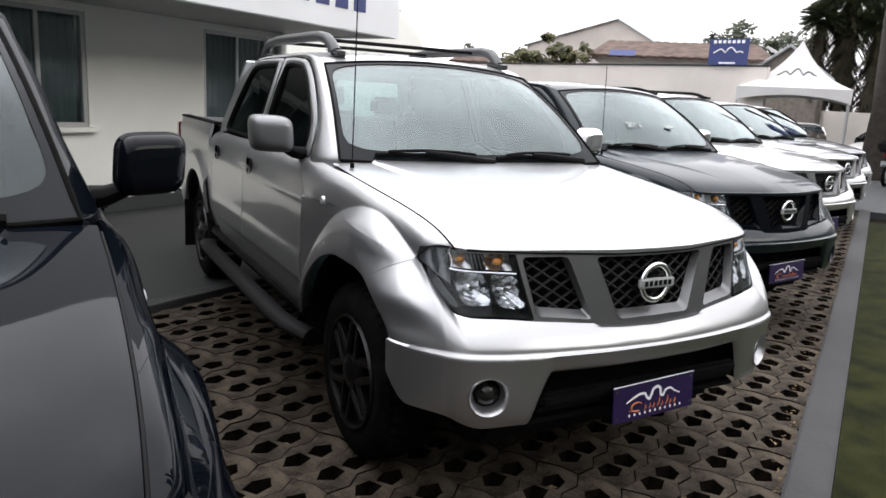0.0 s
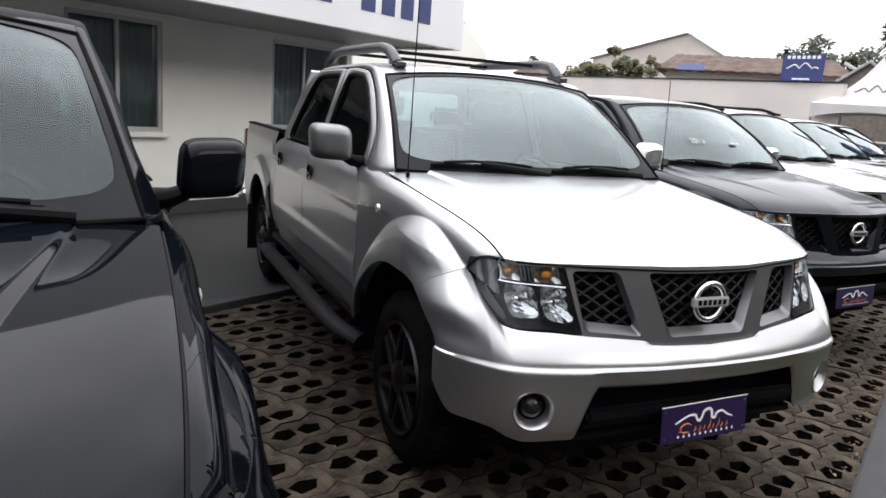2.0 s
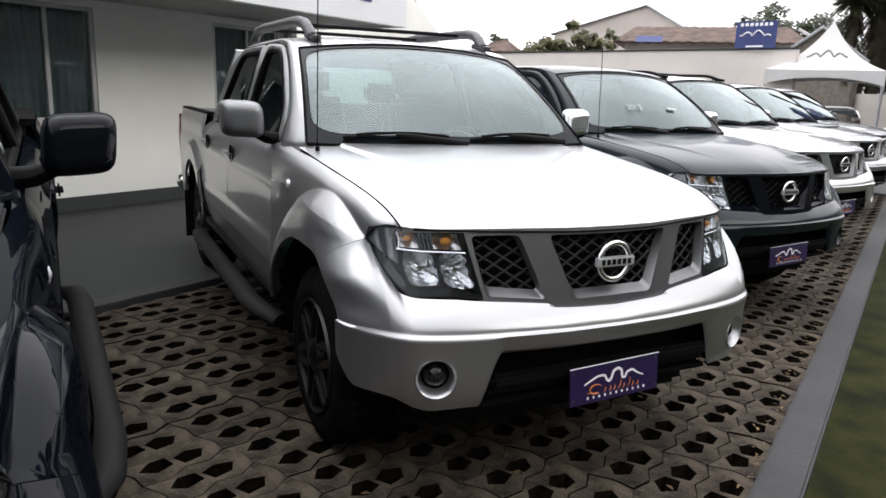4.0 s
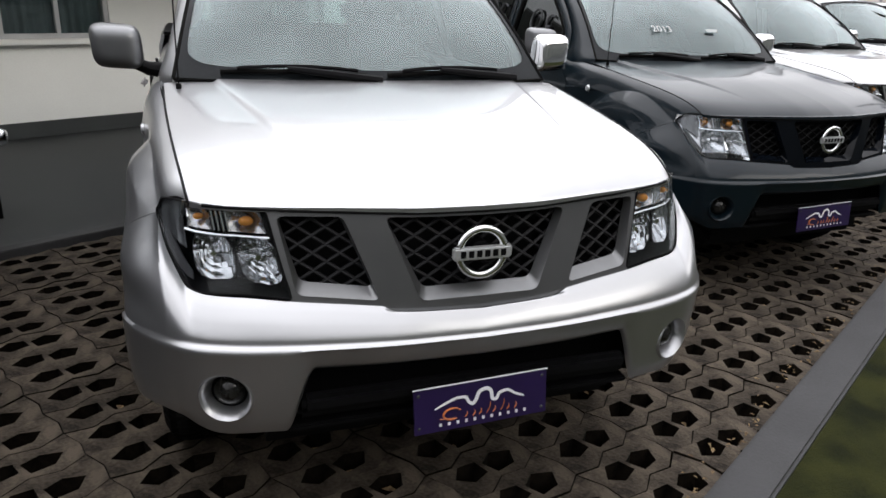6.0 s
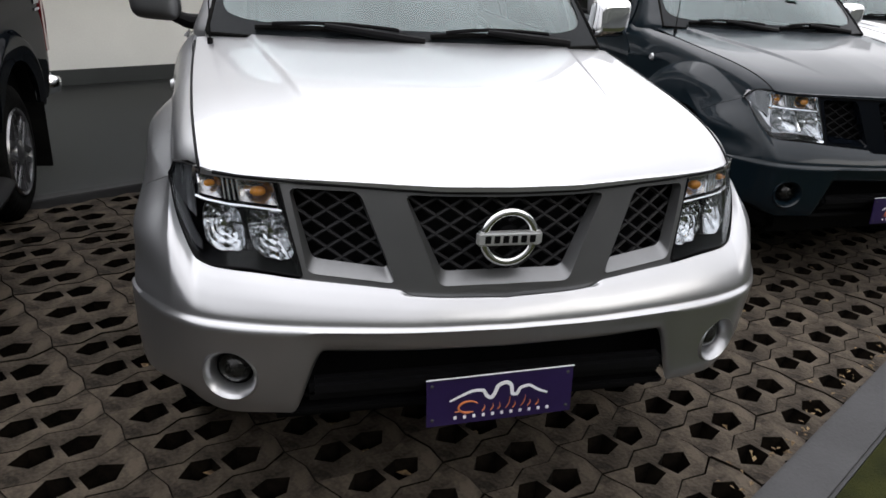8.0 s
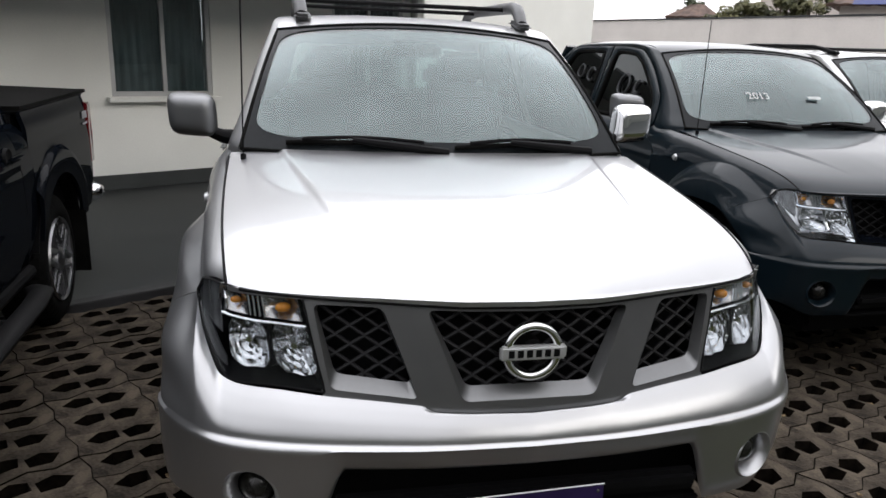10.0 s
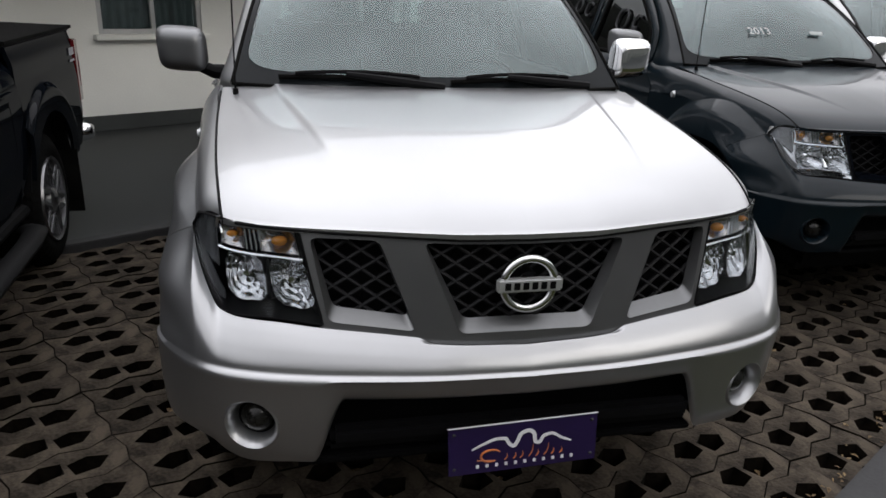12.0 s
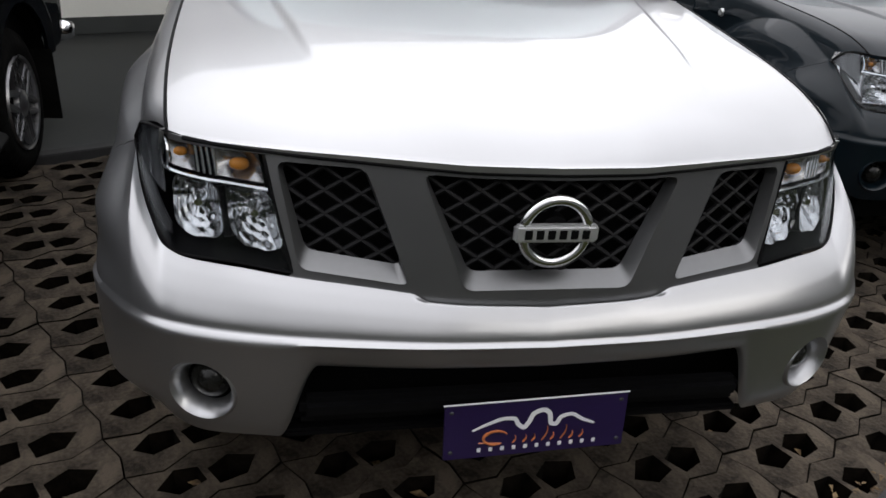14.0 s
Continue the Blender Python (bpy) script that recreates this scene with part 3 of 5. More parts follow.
    part("badge_stem", tube([(0, y0 + 0.005, 0.889), (0, y0 + 0.07, 0.889)], 0.03, 12), PLASTIC, badge)
    for k in range(6):
        part("badge_mark", box((0.015, 0.003, 0.019), (-0.0575 + 0.023 * k, y0 - 0.0165, 0.889), 0.001), PLASTIC, badge)

    # headlights
    for s in (-1, 1):
        def face(u, v, back=0.0, inset=0.0):
            x = 0.500 + 0.050 * v
            x += (0.815 - x) * u
            lo, hi = LAMP_LOW(x) + inset, LAMP_TOP(x) - inset
            z = lo + (hi - lo) * v
            return Vector((s * x, nose_y(x, z) + back + 0.004 * math.sin(math.pi * v), z))
        lamp = part("headlight", grid(lambda u, v: face(u, v), 40, 24), LENS, truck, "clear headlight with chrome reflectors", thick=0.003)
        def bowl(u, v):
            e = min(u, 1 - u, v, 1 - v)
            return face(u, v, 0.006 + 0.062 * step(e, 0.0, 0.08))
        part("housing", grid(bowl, 40, 24), PLASTIC, lamp, "black lamp housing")
        # black rim round the lens
        rim = []
        for q in range(48):
            t = 4 * q / 48
            k, w = int(t), t - int(t)
            uv = [(w, 0), (1, w), (1 - w, 1), (0, 1 - w)][k]
            rim.append(face(*uv) + Vector((0, -0.001, 0)))
        part("rim", tube([*rim, rim[0]], 0.0030, 6, caps=False), PLASTIC, lamp)
        # turn signal: a shallow clear box with ribs in its middle, amber bulbs either side
        def panel(u0, u1, v0, v1, back, dish=0.0, n=16):
            return grid(lambda u, v: face(u0 + (u1 - u0) * u, v0 + (v1 - v0) * v, back + dish * math.sin(math.pi * u) * math.sin(math.pi * v)), n, 6)
        signal = part("turn_signal", panel(0.05, 0.36, 0.70, 0.95, 0.020, 0.026), SIGNALGREY, lamp, "clear turn signal with a ribbed middle", thick=0.002)
        part("signal_bowl", panel(0.52, 0.72, 0.70, 0.95, 0.020, 0.022), SIGNALGREY, signal, thick=0.002)
        for k in range(4):
            u = 0.375 + 0.042 * k
            part("rib", tube([face(u, 0.70 + 0.25 * q / 6, 0.018) for q in range(7)], 0.0042, 6), CHROME, signal)
        trim = tube([face(0.03 + 0.72 * q / 16, 0.665, 0.010) for q in range(17)], 0.0042, 6)
        tube([face(0.735 - 0.02 * math.sin(math.pi * q / 8), 0.665 + 0.29 * q / 8, 0.012) for q in range(9)], 0.0042, 6, trim)
        part("divider", trim, CHROME, lamp, "thin chrome divider")
        for u, r in ((0.20, 0.013), (0.62, 0.009)):
            bm = bmesh.new()
            bmesh.ops.create_uvsphere(bm, u_segments=14, v_segments=8, radius=r, matrix=Matrix.Translation(face(u, 0.83, 0.024)) @ Matrix.Diagonal((1.5, 1, 1, 1)))
            part("bulb", bm, AMBER, lamp, "amber bulb")
        # smooth grey side section towards the tip, with a slim trim below it
        part("side_reflector", grid(lambda u, v: face(0.765 + 0.22 * u, 0.44 + 0.53 * v, 0.008 + 0.014 * u * v + 0.002 * math.sin(14 * u)), 30, 8), SIDEGREY, lamp, "smooth grey side reflector", thick=0.003)
        part("side_trim", grid(lambda u, v: face(0.74 + 0.20 * u, 0.10 + 0.10 * v + 0.30 * u * v, 0.016), 10, 3), GREYPLASTIC, lamp, thick=0.003)
        # two squarish fluted chrome bowls, each with its bulb, a dark post between them
        for cu, cv, ru, rv, flutes, turned in ((0.175, 0.385, 0.165, 0.27, 9, 0.5), (0.545, 0.40, 0.165, 0.26, 7, 0.1)):
            def dish(u, v):
                a = 2 * math.pi * u + turned
                r = 0.22 + 0.78 * v
                k = r / (abs(math.cos(a)) ** 3.2 + abs(math.sin(a)) ** 3.2) ** (1 / 3.2)
                ripple = 0.0035 * math.cos(flutes * a) * r + 0.0015 * math.cos(23 * v + 3 * a)
                return face(cu + ru * k * math.cos(a), cv + rv * k * math.sin(a), 0.018 + 0.050 * (1 - r * r) + ripple)
            bowl_ob = part("reflector", grid(dish, 64, 14), REFLECTOR, lamp, "fluted chrome reflector bowl", turn=50)
            part("bulb_shield", tube([face(cu, cv, 0.064), face(cu, cv, 0.046), face(cu, cv, 0.036)], [0.017, 0.014, 0.008], 12), CHROME, bowl_ob)
        part("post", tube([face(0.36, 0.18, 0.016), face(0.365, 0.40, 0.022), face(0.36, 0.62, 0.016)], [0.010, 0.006, 0.009], 8), PLASTIC, lamp)

    # windscreen, with its dark printed border
    def screen(u, v, lift=0.0):
        f = 2 * u - 1
        yb, zb = 1.248 + 0.062 * abs(f) ** 2.2, 1.187 + 0.014 * f * f
        yt, zt = 1.865 + 0.050 * abs(f) ** 2.2, 1.688 - 0.044 * f * f
        x = f * (0.764 + (0.630 - 0.764) * v)
        bulge = 0.030 * math.sin(math.pi * v)
        return Vector((x, yb + (yt - yb) * v - bulge * 0.5 - lift * 0.6, zb + (zt - zb) * v + bulge * 0.75 + lift * 0.8))
    glass = part("windscreen", grid(lambda u, v: screen(u, v), 36, 20), WINDSCREEN, truck, "pale green windscreen", thick=0.004)
    def border(u, v):
        a = 2 * math.pi * u
        c, d = math.cos(a), math.sin(a)
        out = 1 / max(abs(c), abs(d))
        inn = 1 / (abs(c) ** 9 + abs(d) ** 9) ** (1 / 9)
        x = 0.5 * c * out * (1 - v) + 0.482 * c * inn * v
        y = 0.5 * d * out * (1 - v) + (0.440 * d * inn + 0.026) * v
        return screen(0.5 + x, 0.5 + y, 0.004)
    part("border", grid(border, 160, 4), FRIT, glass, "grey printed border with rounded corners", thick=0.003)
    # cowl and wipers
    part("cowl", grid(lambda u, v: ((2 * u - 1) * 0.775, 1.240 + 0.058 * abs(2 * u - 1) ** 2.2 + 0.05 * v, 1.160 + 0.010 * (2 * u - 1) ** 2 + 0.024 * v), 30, 3), PLASTIC, truck, thick=0.02)
    for x0, x1 in ((-0.60, 0.02), (0.05, 0.62)):
        wiper = part("wiper", tube([Vector(screen(0.5 + (x1) / 1.53, 0.005, 0.02)), Vector(screen(0.5 + (x0 * 0.45 + x1 * 0.55) / 1.53, 0.030, 0.042)), Vector(screen(0.5 + (x0 * 0.6 + x1 * 0.4) / 1.53, 0.05, 0.038))], [0.018, 0.014, 0.010], 8), PLASTIC, truck, "black windscreen wiper")
        part("blade", tube([screen(0.5 + (x0 + (x1 - x0) * q / 10 * 0.9) / 1.53, 0.040 + 0.016 * math.sin(math.pi * q / 10), 0.018) for q in range(11)], 0.010, 6), RUBBER, wiper)
        part("wiper_spine", tube([screen(0.5 + (x0 + 0.06 + (x1 - x0) * q / 10 * 0.75) / 1.53, 0.050 + 0.020 * math.sin(math.pi * q / 10), 0.034) for q in range(11)], 0.0075, 6), PLASTIC, wiper)

    # rubber edge of the windscreen
    loop = [screen(q / 20, 0, 0.004) for q in range(21)] + [screen(1, q / 12, 0.004) for q in range(1, 13)] + [screen(1 - q / 20, 1, 0.004) for q in range(1, 21)] + [screen(0, 1 - q / 12, 0.004) for q in range(1, 13)]
    part("seal", tube(loop, 0.007, 6, caps=False), RUBBER, glass)
    # roof, rounded towards its sides
    roof_edge = curve_fn([0, 0.05, 0.12, 0.3, 0.7, 0.93, 1.0], [0.630, 0.624, 0.615, 0.608, 0.606, 0.602, 0.60])
    roof_low = curve_fn([0, 0.05, 0.12, 0.3, 0.7, 0.93, 1.0], [1.644, 1.676, 1.700, 1.716, 1.718, 1.700, 1.672])
    roof_mid = curve_fn([0, 0.05, 0.12, 0.3, 0.7, 0.93, 1.0], [1.688, 1.706, 1.722, 1.742, 1.746, 1.728, 1.700])
    def roof(u, v):
        f = 2 * u - 1
        y0, y1 = screen(u, 1).y - 0.006, 3.45 - 0.05 * f * f
        lo, hi = roof_low(v), roof_mid(v)
        return Vector((f * roof_edge(v), y0 + (y1 - y0) * v, lo + (hi - lo) * (1 - abs(f) ** 2.6)))
    part("roof", grid(roof, 48, 40), paint_mat, truck, thick=0.02)

    # cab sides: pillar and roof band, door frames round the windows
    def loft(a, b, n, m, bm=None):
        """A strip between two lines of 3D points, knot against knot."""
        top = len(a) - 1
        fa = [curve_fn(range(len(a)), [p[k] for p in a]) for k in range(3)]
        fb = [curve_fn(range(len(b)), [p[k] for p in b]) for k in range(3)]
        def at(u, v):
            p, q = Vector([g(u * top) for g in fa]), Vector([g(u * top) for g in fb])
            mid = p.lerp(q, v)
            out = Vector((mid.x, 0, mid.z - 1.25)).normalized()
            return mid + out * 0.12 * (p - q).length * math.sin(math.pi * v)
        return grid(at, n, m, bm)
    fwin = [(1.715, 1.203), (1.722, 1.270), (1.752, 1.345), (1.905, 1.478), (2.10, 1.597), (2.22, 1.634), (2.42, 1.648), (2.49, 1.638), (2.508, 1.600), (2.528, 1.203)]
    fdoor = [(1.625, 1.190), (1.628, 1.260), (1.650, 1.345), (1.788, 1.482), (2.008, 1.616), (2.15, 1.668), (2.40, 1.688), (2.53, 1.690), (2.568, 1.684), (2.584, 1.190)]
    rwin = [(2.655, 1.203), (2.676, 1.600), (2.694, 1.640), (2.76, 1.650), (3.14, 1.645), (3.225, 1.622), (3.275, 1.570), (3.455, 1.262), (3.450, 1.222), (3.41, 1.203)]
    rdoor = [(2.592, 1.190), (2.590, 1.600), (2.592, 1.684), (2.76, 1.692), (3.17, 1.686), (3.285, 1.658), (3.352, 1.585), (3.535, 1.262), (3.540, 1.222), (3.540, 1.190)]
    for s in (-1, 1):
        def lay(y, z, out=0.0):
            return Vector((s * (gx(z) + out), y, z))
        rim_in = [lay(*p) for p in ((1.617, 1.140), (1.617, 1.190), (1.620, 1.262), (1.642, 1.348), (1.782, 1.488), (2.003, 1.622), (2.15, 1.674), (2.40, 1.694), (2.80, 1.699), (3.18, 1.692), (3.292, 1.663), (3.360, 1.588), (3.548, 1.225), (3.548, 1.150))]
        side_u = 0.5 + s * 0.5
        rim_out = [screen(side_u, 0.0, 0.002) + Vector((s * 0.004, 0.0, -0.03))] + [screen(side_u, v, 0.002) + Vector((s * 0.004, 0, 0)) for v in (0.0, 0.16, 0.34, 0.62, 0.93)]
        rim_out += [roof(side_u, v) for v in (0.05, 0.28, 0.58, 0.86, 0.97)]
        rim_out += [Vector((s * 0.665, 3.485, 1.58)), Vector((s * 0.792, 3.635, 1.225)), Vector((s * 0.800, 3.655, 1.150))]
        part("cab_side", loft(rim_in, rim_out, 110, 12), paint_mat, truck, thick=0.012)
        for nm, w, d in (("front_window", fwin, fdoor), ("rear_window", rwin, rdoor)):
            part("door_frame", loft([lay(*p, 0.004) for p in d], [lay(*p, -0.004) for p in w], 90, 8), paint_mat, truck, thick=0.012)
            bm = sheet([w], lambda y, z: lay(y, z, -0.014))
            win = part(nm, bm, DARKGLASS, truck, "dark tinted side window", smooth=False, thick=0.004)
            fy = curve_fn(range(len(w)), [p[0] for p in w])
            fz = curve_fn(range(len(w)), [p[1] for p in w])
            loop = [lay(fy(q * (len(w) - 1) / 50), fz(q * (len(w) - 1) / 50), -0.004) for q in range(51)]
            part("seal", tube([*loop, loop[0]], 0.014, 6, caps=False), RUBBER, win)
        part("jamb", loft([p - Vector((s * 0.022, 0, 0)) for p in rim_in], [lay(y, z, -0.022) for y, z in ((1.70, 1.150), (1.70, 1.19), (1.71, 1.26), (1.73, 1.345), (1.88, 1.478), (2.08, 1.597), (2.2, 1.634), (2.42, 1.648), (2.8, 1.65), (3.12, 1.645), (3.20, 1.622), (3.26, 1.57), (3.44, 1.225), (3.44, 1.150))], 60, 2), PLASTIC, truck)
        # lower doors
        for nm, y0, y1 in (("front_door", 1.446, 2.575), ("rear_door", 2.583, 3.46)):
            def door(u, v):
                z = 0.50 + 0.685 * v
                front = y0 + (0.172 * step(z, 1.03, 1.185) if nm == "front_door" else 0)
                y = front + (y1 - front) * u
                if nm == "rear_door" and y > 3.28:
                    z = max(z, 0.50 + (y - 3.28) * 0.55) if v < 0.5 else z
                rib = 0.007 * (step(z, 0.60, 0.62) - step(z, 0.72, 0.78))
                line = 0.006 * (step(z, 0.985, 1.01) - step(z, 1.01, 1.08))
                return (s * (SIDE(z) + rib + line), y, z)
            door_ob = part(nm, grid(door, 20, 50), paint_mat, truck, thick=0.02)
            yh = y1 - 0.14
            part("handle", box((0.030, 0.17, 0.030), (s * 0.925, yh, 1.062), 0.012), paint_mat, door_ob)
            part("handle_cup", lathe([(0.0, 0.001), (0.002, 0.038), (0.006, 0.045), (-0.01, 0.05)], 20, at=(s * 0.888, yh, 1.058)), PLASTIC, door_ob, "dark recess behind the handle")
        part("sill", tube([(s * 0.865, 1.40, 0.475), (s * 0.868, 3.50, 0.475)], 0.032, 8), PLASTIC, truck)
        # quarter panel between the rear door and the bed
        part("cab_corner", grid(lambda u, v: (s * SIDE(0.52 + 0.665 * v), 3.468 + 0.165 * u, 0.52 + 0.30 * u * (1 - v) * 0.3 + 0.665 * v), 4, 40), paint_mat, truck, thick=0.02)
        # bed side with its flare
        def bed(u, v):
            y = 3.645 + 1.40 * u
            low = arch_low(y, AXLE_R, 0.52)
            z = low + (1.235 - low) * v
            x = SIDE(min(z, 1.06)) - 0.02 * step(z, 1.14, 1.235) - 0.03 * step(y, 4.85, 5.05)
            return (s * (x + flare(y, z, AXLE_R, 0.62, 0.030)), y, z)
        side_ob = part("bed_side", grid(bed, 90, 50), paint_mat, truck, thick=0.02)
        part("bed_inner", box((0.03, 1.38, 0.60), (s * 0.80, 4.34, 0.92)), PLASTIC, side_ob)
        part("bed_rail", box((0.075, 1.36, 0.022), (s * 0.815, 4.335, 1.236), 0.008), PLASTIC, side_ob, "black plastic bed rail cap")
        # tail lamp
        part("tail_lamp", grid(lambda u, v: (s * (0.875 - 0.16 * u + 0.012 * math.sin(math.pi * v)), 5.035 + 0.04 * math.sin(u * 1.5), 0.78 + 0.40 * v), 8, 8), RED, truck, "red tail lamp", thick=0.03)
        part("tail_lamp_side", box((0.02, 0.09, 0.40), (s * 0.872, 5.015, 0.98), 0.008), RED, truck, "red tail lamp")
        part("mudflap", box((0.26, 0.012, 0.40), (s * 0.79, AXLE_R + 0.44, 0.36), 0.004), RUBBER, truck, "black rubber mudflap")
        # wheel wells
        for ax in (AXLE_F, AXLE_R):
            bm = bmesh.new()
            def well(u, v):
                a = math.pi * (-0.05 + 0.96 * u)
                return (s * (0.50 + 0.385 * v), ax + 0.475 * math.cos(a), HUB + 0.015 + 0.47 * math.sin(a))
            part("wheel_well", grid(well, 24, 2, bm), PLASTIC, truck, "black wheel arch liner", thick=0.01)
        # side step
        pts = [(s * 0.90, 1.27, 0.40), (s * 0.965, 1.36, 0.425), (s * 0.985, 1.55, 0.43), (s * 0.985, 3.10, 0.43), (s * 0.965, 3.30, 0.425), (s * 0.90, 3.40, 0.40)]
        stp = part("side_step", tube(pts, 0.055, 12, flat=0.62), STEPGREY, truck, "dark grey tubular side step")
        for yy in (1.7, 2.9):
            part("step_bracket", tube([(s * 0.70, yy, 0.42), (s * 0.97, yy, 0.425)], 0.02, 8), PLASTIC, stp)
        # mirror
        def mirror_shell(u, v):
            a, b = 2 * math.pi * u, v
            k = math.sin(b * math.pi / 2)
            ex = 0.098 * math.copysign(abs(math.cos(a)) ** 0.45, math.cos(a)) * k
            ez = 0.088 * math.copysign(abs(math.sin(a)) ** 0.45, math.sin(a)) * k
            return (s * (0.976 + ex + 0.006 * ez / 0.092), 1.700 - 0.105 * max(0.0, 1 - k**5) ** 0.4 + 0.25 * ex, 1.292 + ez + 0.03 * ex)
        mir = part("door_mirror", grid(mirror_shell, 40, 14), CHROME if s > 0 else MIRRORSILVER, truck, "squarish door mirror", turn=60)
        part("mirror_glass", box((0.160, 0.006, 0.128), (s * 0.976, 1.698, 1.300), 0.002, rot=Matrix.Rotation(s * 0.24, 3, "Z")), CHROME, mir, "mirror glass")
        part("mirror_arm", tube([(s * 0.79, 1.70, 1.195), (s * 0.86, 1.67, 1.205), (s * 0.93, 1.655, 1.235)], [0.05, 0.042, 0.030], 10, flat=0.7), PLASTIC, mir, "black mirror base")
        # wheels
        for ax in (AXLE_F, AXLE_R):
            wheel = part("wheel", lathe([(s * 0.60, 0.20), (s * 0.625, 0.235), (s * 0.66, 0.222), (s * 0.74, 0.205), (s * 0.84, 0.222), (s * 0.868, 0.226), (s * 0.874, 0.236), (s * 0.862, 0.240)], 48, at=(0, ax, WHEEL_Z)), ALLOY, truck, "dark alloy wheel")
            prof = [(0.625, 0.232), (0.615, 0.27), (0.618, 0.325), (0.636, 0.356), (0.650, 0.372), (0.695, 0.381), (0.705, 0.381), (0.755, 0.383), (0.765, 0.383), (0.812, 0.381), (0.845, 0.376), (0.866, 0.364), (0.886, 0.330), (0.889, 0.285), (0.876, 0.245), (0.868, 0.232)]
            def tread(u, v):
                k = round(v * (len(prof) - 1))
                x, r = prof[k]
                x, r = x - 0.02, r * 0.955
                a = 2 * math.pi * u
                if 3 <= k <= 11:
                    row = (k - 3) // 2
                    r += 0.010 if (round(u * 176) + 2 * row) % 4 < 2 else -0.004
                return (s * x, ax + r * math.cos(a), WHEEL_Z + r * math.sin(a))
            bm = grid(tread, 176, len(prof) - 1)
            bmesh.ops.remove_doubles(bm, verts=bm.verts[:], dist=1e-5)
            part("tyre", bm, RUBBER, wheel, "black all-terrain tyre", turn=30)
            bm = bmesh.new()
            for q in range(6):
                a = 2 * math.pi * q / 6 + 0.2
                rot = Matrix.Rotation(a, 3, "X")
                for off, tw in ((-0.028, -0.10), (0.028, 0.10)):
                    r2 = Matrix.Rotation(tw, 3, "X")
                    box((0.035, 0.032, 0.165), Vector((s * 0.852, ax, WHEEL_Z)) + rot @ Vector((0, off * 1.25, 0.140)), 0.008, bm, rot @ r2)
            lathe([(s * 0.84, 0.075), (s * 0.866, 0.07), (s * 0.872, 0.045), (s * 0.880, 0.036), (s * 0.884, 0.001)], 24, at=(0, ax, WHEEL_Z), bm=bm)
            part("spokes", bm, ALLOY, wheel, "alloy spokes and hub cap")
            part("brake_disc", lathe([(s * 0.74, 0.06), (s * 0.75, 0.16), (s * 0.77, 0.16), (s * 0.775, 0.05)], 32, at=(0, ax, WHEEL_Z)), PLASTIC, wheel)

    # rear of the cab and bed
    back = [(-0.80, 1.19), (0.80, 1.19), (0.66, 1.68), (-0.66, 1.68)]
    hole = rounded([(-0.62, 1.26), (0.62, 1.26), (0.54, 1.60), (-0.54, 1.60)], 0.05)
    put = lambda x, z: Vector((x, 3.64 - 0.42 * (z - 1.19), z))
    part("cab_back", sheet([back, hole], put), paint_mat, truck, smooth=False, thick=0.03)
    part("back_window", sheet([hole], put), ROOMGLASS, truck, "rear cab window", smooth=False, thick=0.004)
    part("bulkhead", box((1.60, 0.03, 0.75), (0, 3.63, 0.85)), PLASTIC, truck)
    part("bed_floor", box((1.56, 1.40, 0.04), (0, 4.34, 0.70)), PLASTIC, truck)
    gate = part("tailgate", box((1.42, 0.05, 0.48), (0, 5.02, 0.99), 0.02), paint_mat, truck)
    part("gate_handle", box((0.20, 0.03, 0.06), (0, 5.055, 1.10), 0.01), PLASTIC, gate)
    bm = tube([(x, 5.16 - 0.10 * (abs(x) / 0.88) ** 3, 0.565) for x in (-0.915, -0.90, -0.86, -0.75, -0.4, 0, 0.4, 0.75, 0.86, 0.90, 0.915)], [0.02, 0.052, 0.070] + [0.075] * 5 + [0.070, 0.052, 0.02], 14)
    part("rear_bumper", bm, CHROME, truck, "chrome rear bumper")
    # chassis
    bm = box((1.24, 4.7, 0.16), (0, 2.6, 0.42), 0.03)
    box((0.96, 0.6, 0.26), (0, 0.50, 0.62), 0.03, bm)
    box((1.02, 3.0, 0.05), (0, 2.2, 0.50), 0, bm)
    # unseen low block, added to keep light off the ground under the nose
    box((1.22, 1.05, 0.14), (0, 0.78, 0.325), 0.04, bm)
    for ax in (AXLE_F, AXLE_R):
        tube([(-0.66, ax, HUB), (0.66, ax, HUB)], 0.05, 10, bm)
    box((1.5, 0.02, 0.60), (0, 1.36, 0.80), 0, bm)
    part("chassis", bm, PLASTIC, truck, "dark chassis and axles, with an added light block under the nose")
    # cabin
    part("cabin_floor", box((1.66, 2.20, 0.04), (0, 2.52, 0.56)), FABRIC, truck)
    part("headliner", box((1.20, 1.25, 0.02), (0, 2.78, 1.655)), CARDGREY, truck)
    part("dashboard", grid(lambda u, v: ((2 * u - 1) * 0.74, 1.42 + 0.36 * v + 0.06 * (2 * u - 1) ** 2, 1.135 + 0.02 * math.sin(math.pi * v) - 0.16 * step(v, 0.75, 1.0)), 20, 10), PLASTIC, truck, "black dashboard", thick=0.05)
    wheel_ring = [Vector((0.37 + 0.185 * math.cos(a), 1.93 + 0.07 * math.sin(a), 1.08 + 0.165 * math.sin(a))) for a in (2 * math.pi * q / 32 for q in range(33))]
    st = part("steering_wheel", tube(wheel_ring, 0.016, 8, caps=False), PLASTIC, truck, "black steering wheel")
    bm = tube([(0.37, 1.93, 1.08), (0.37, 1.72, 1.02)], [0.055, 0.04], 12)
    for a in (0.2, 2.94, 4.71):
        tube([(0.37, 1.925, 1.08), (0.37 + 0.18 * math.cos(a), 1.93 + 0.07 * math.sin(a), 1.08 + 0.165 * math.sin(a))], 0.016, 6, bm)
    part("column", bm, PLASTIC, st)
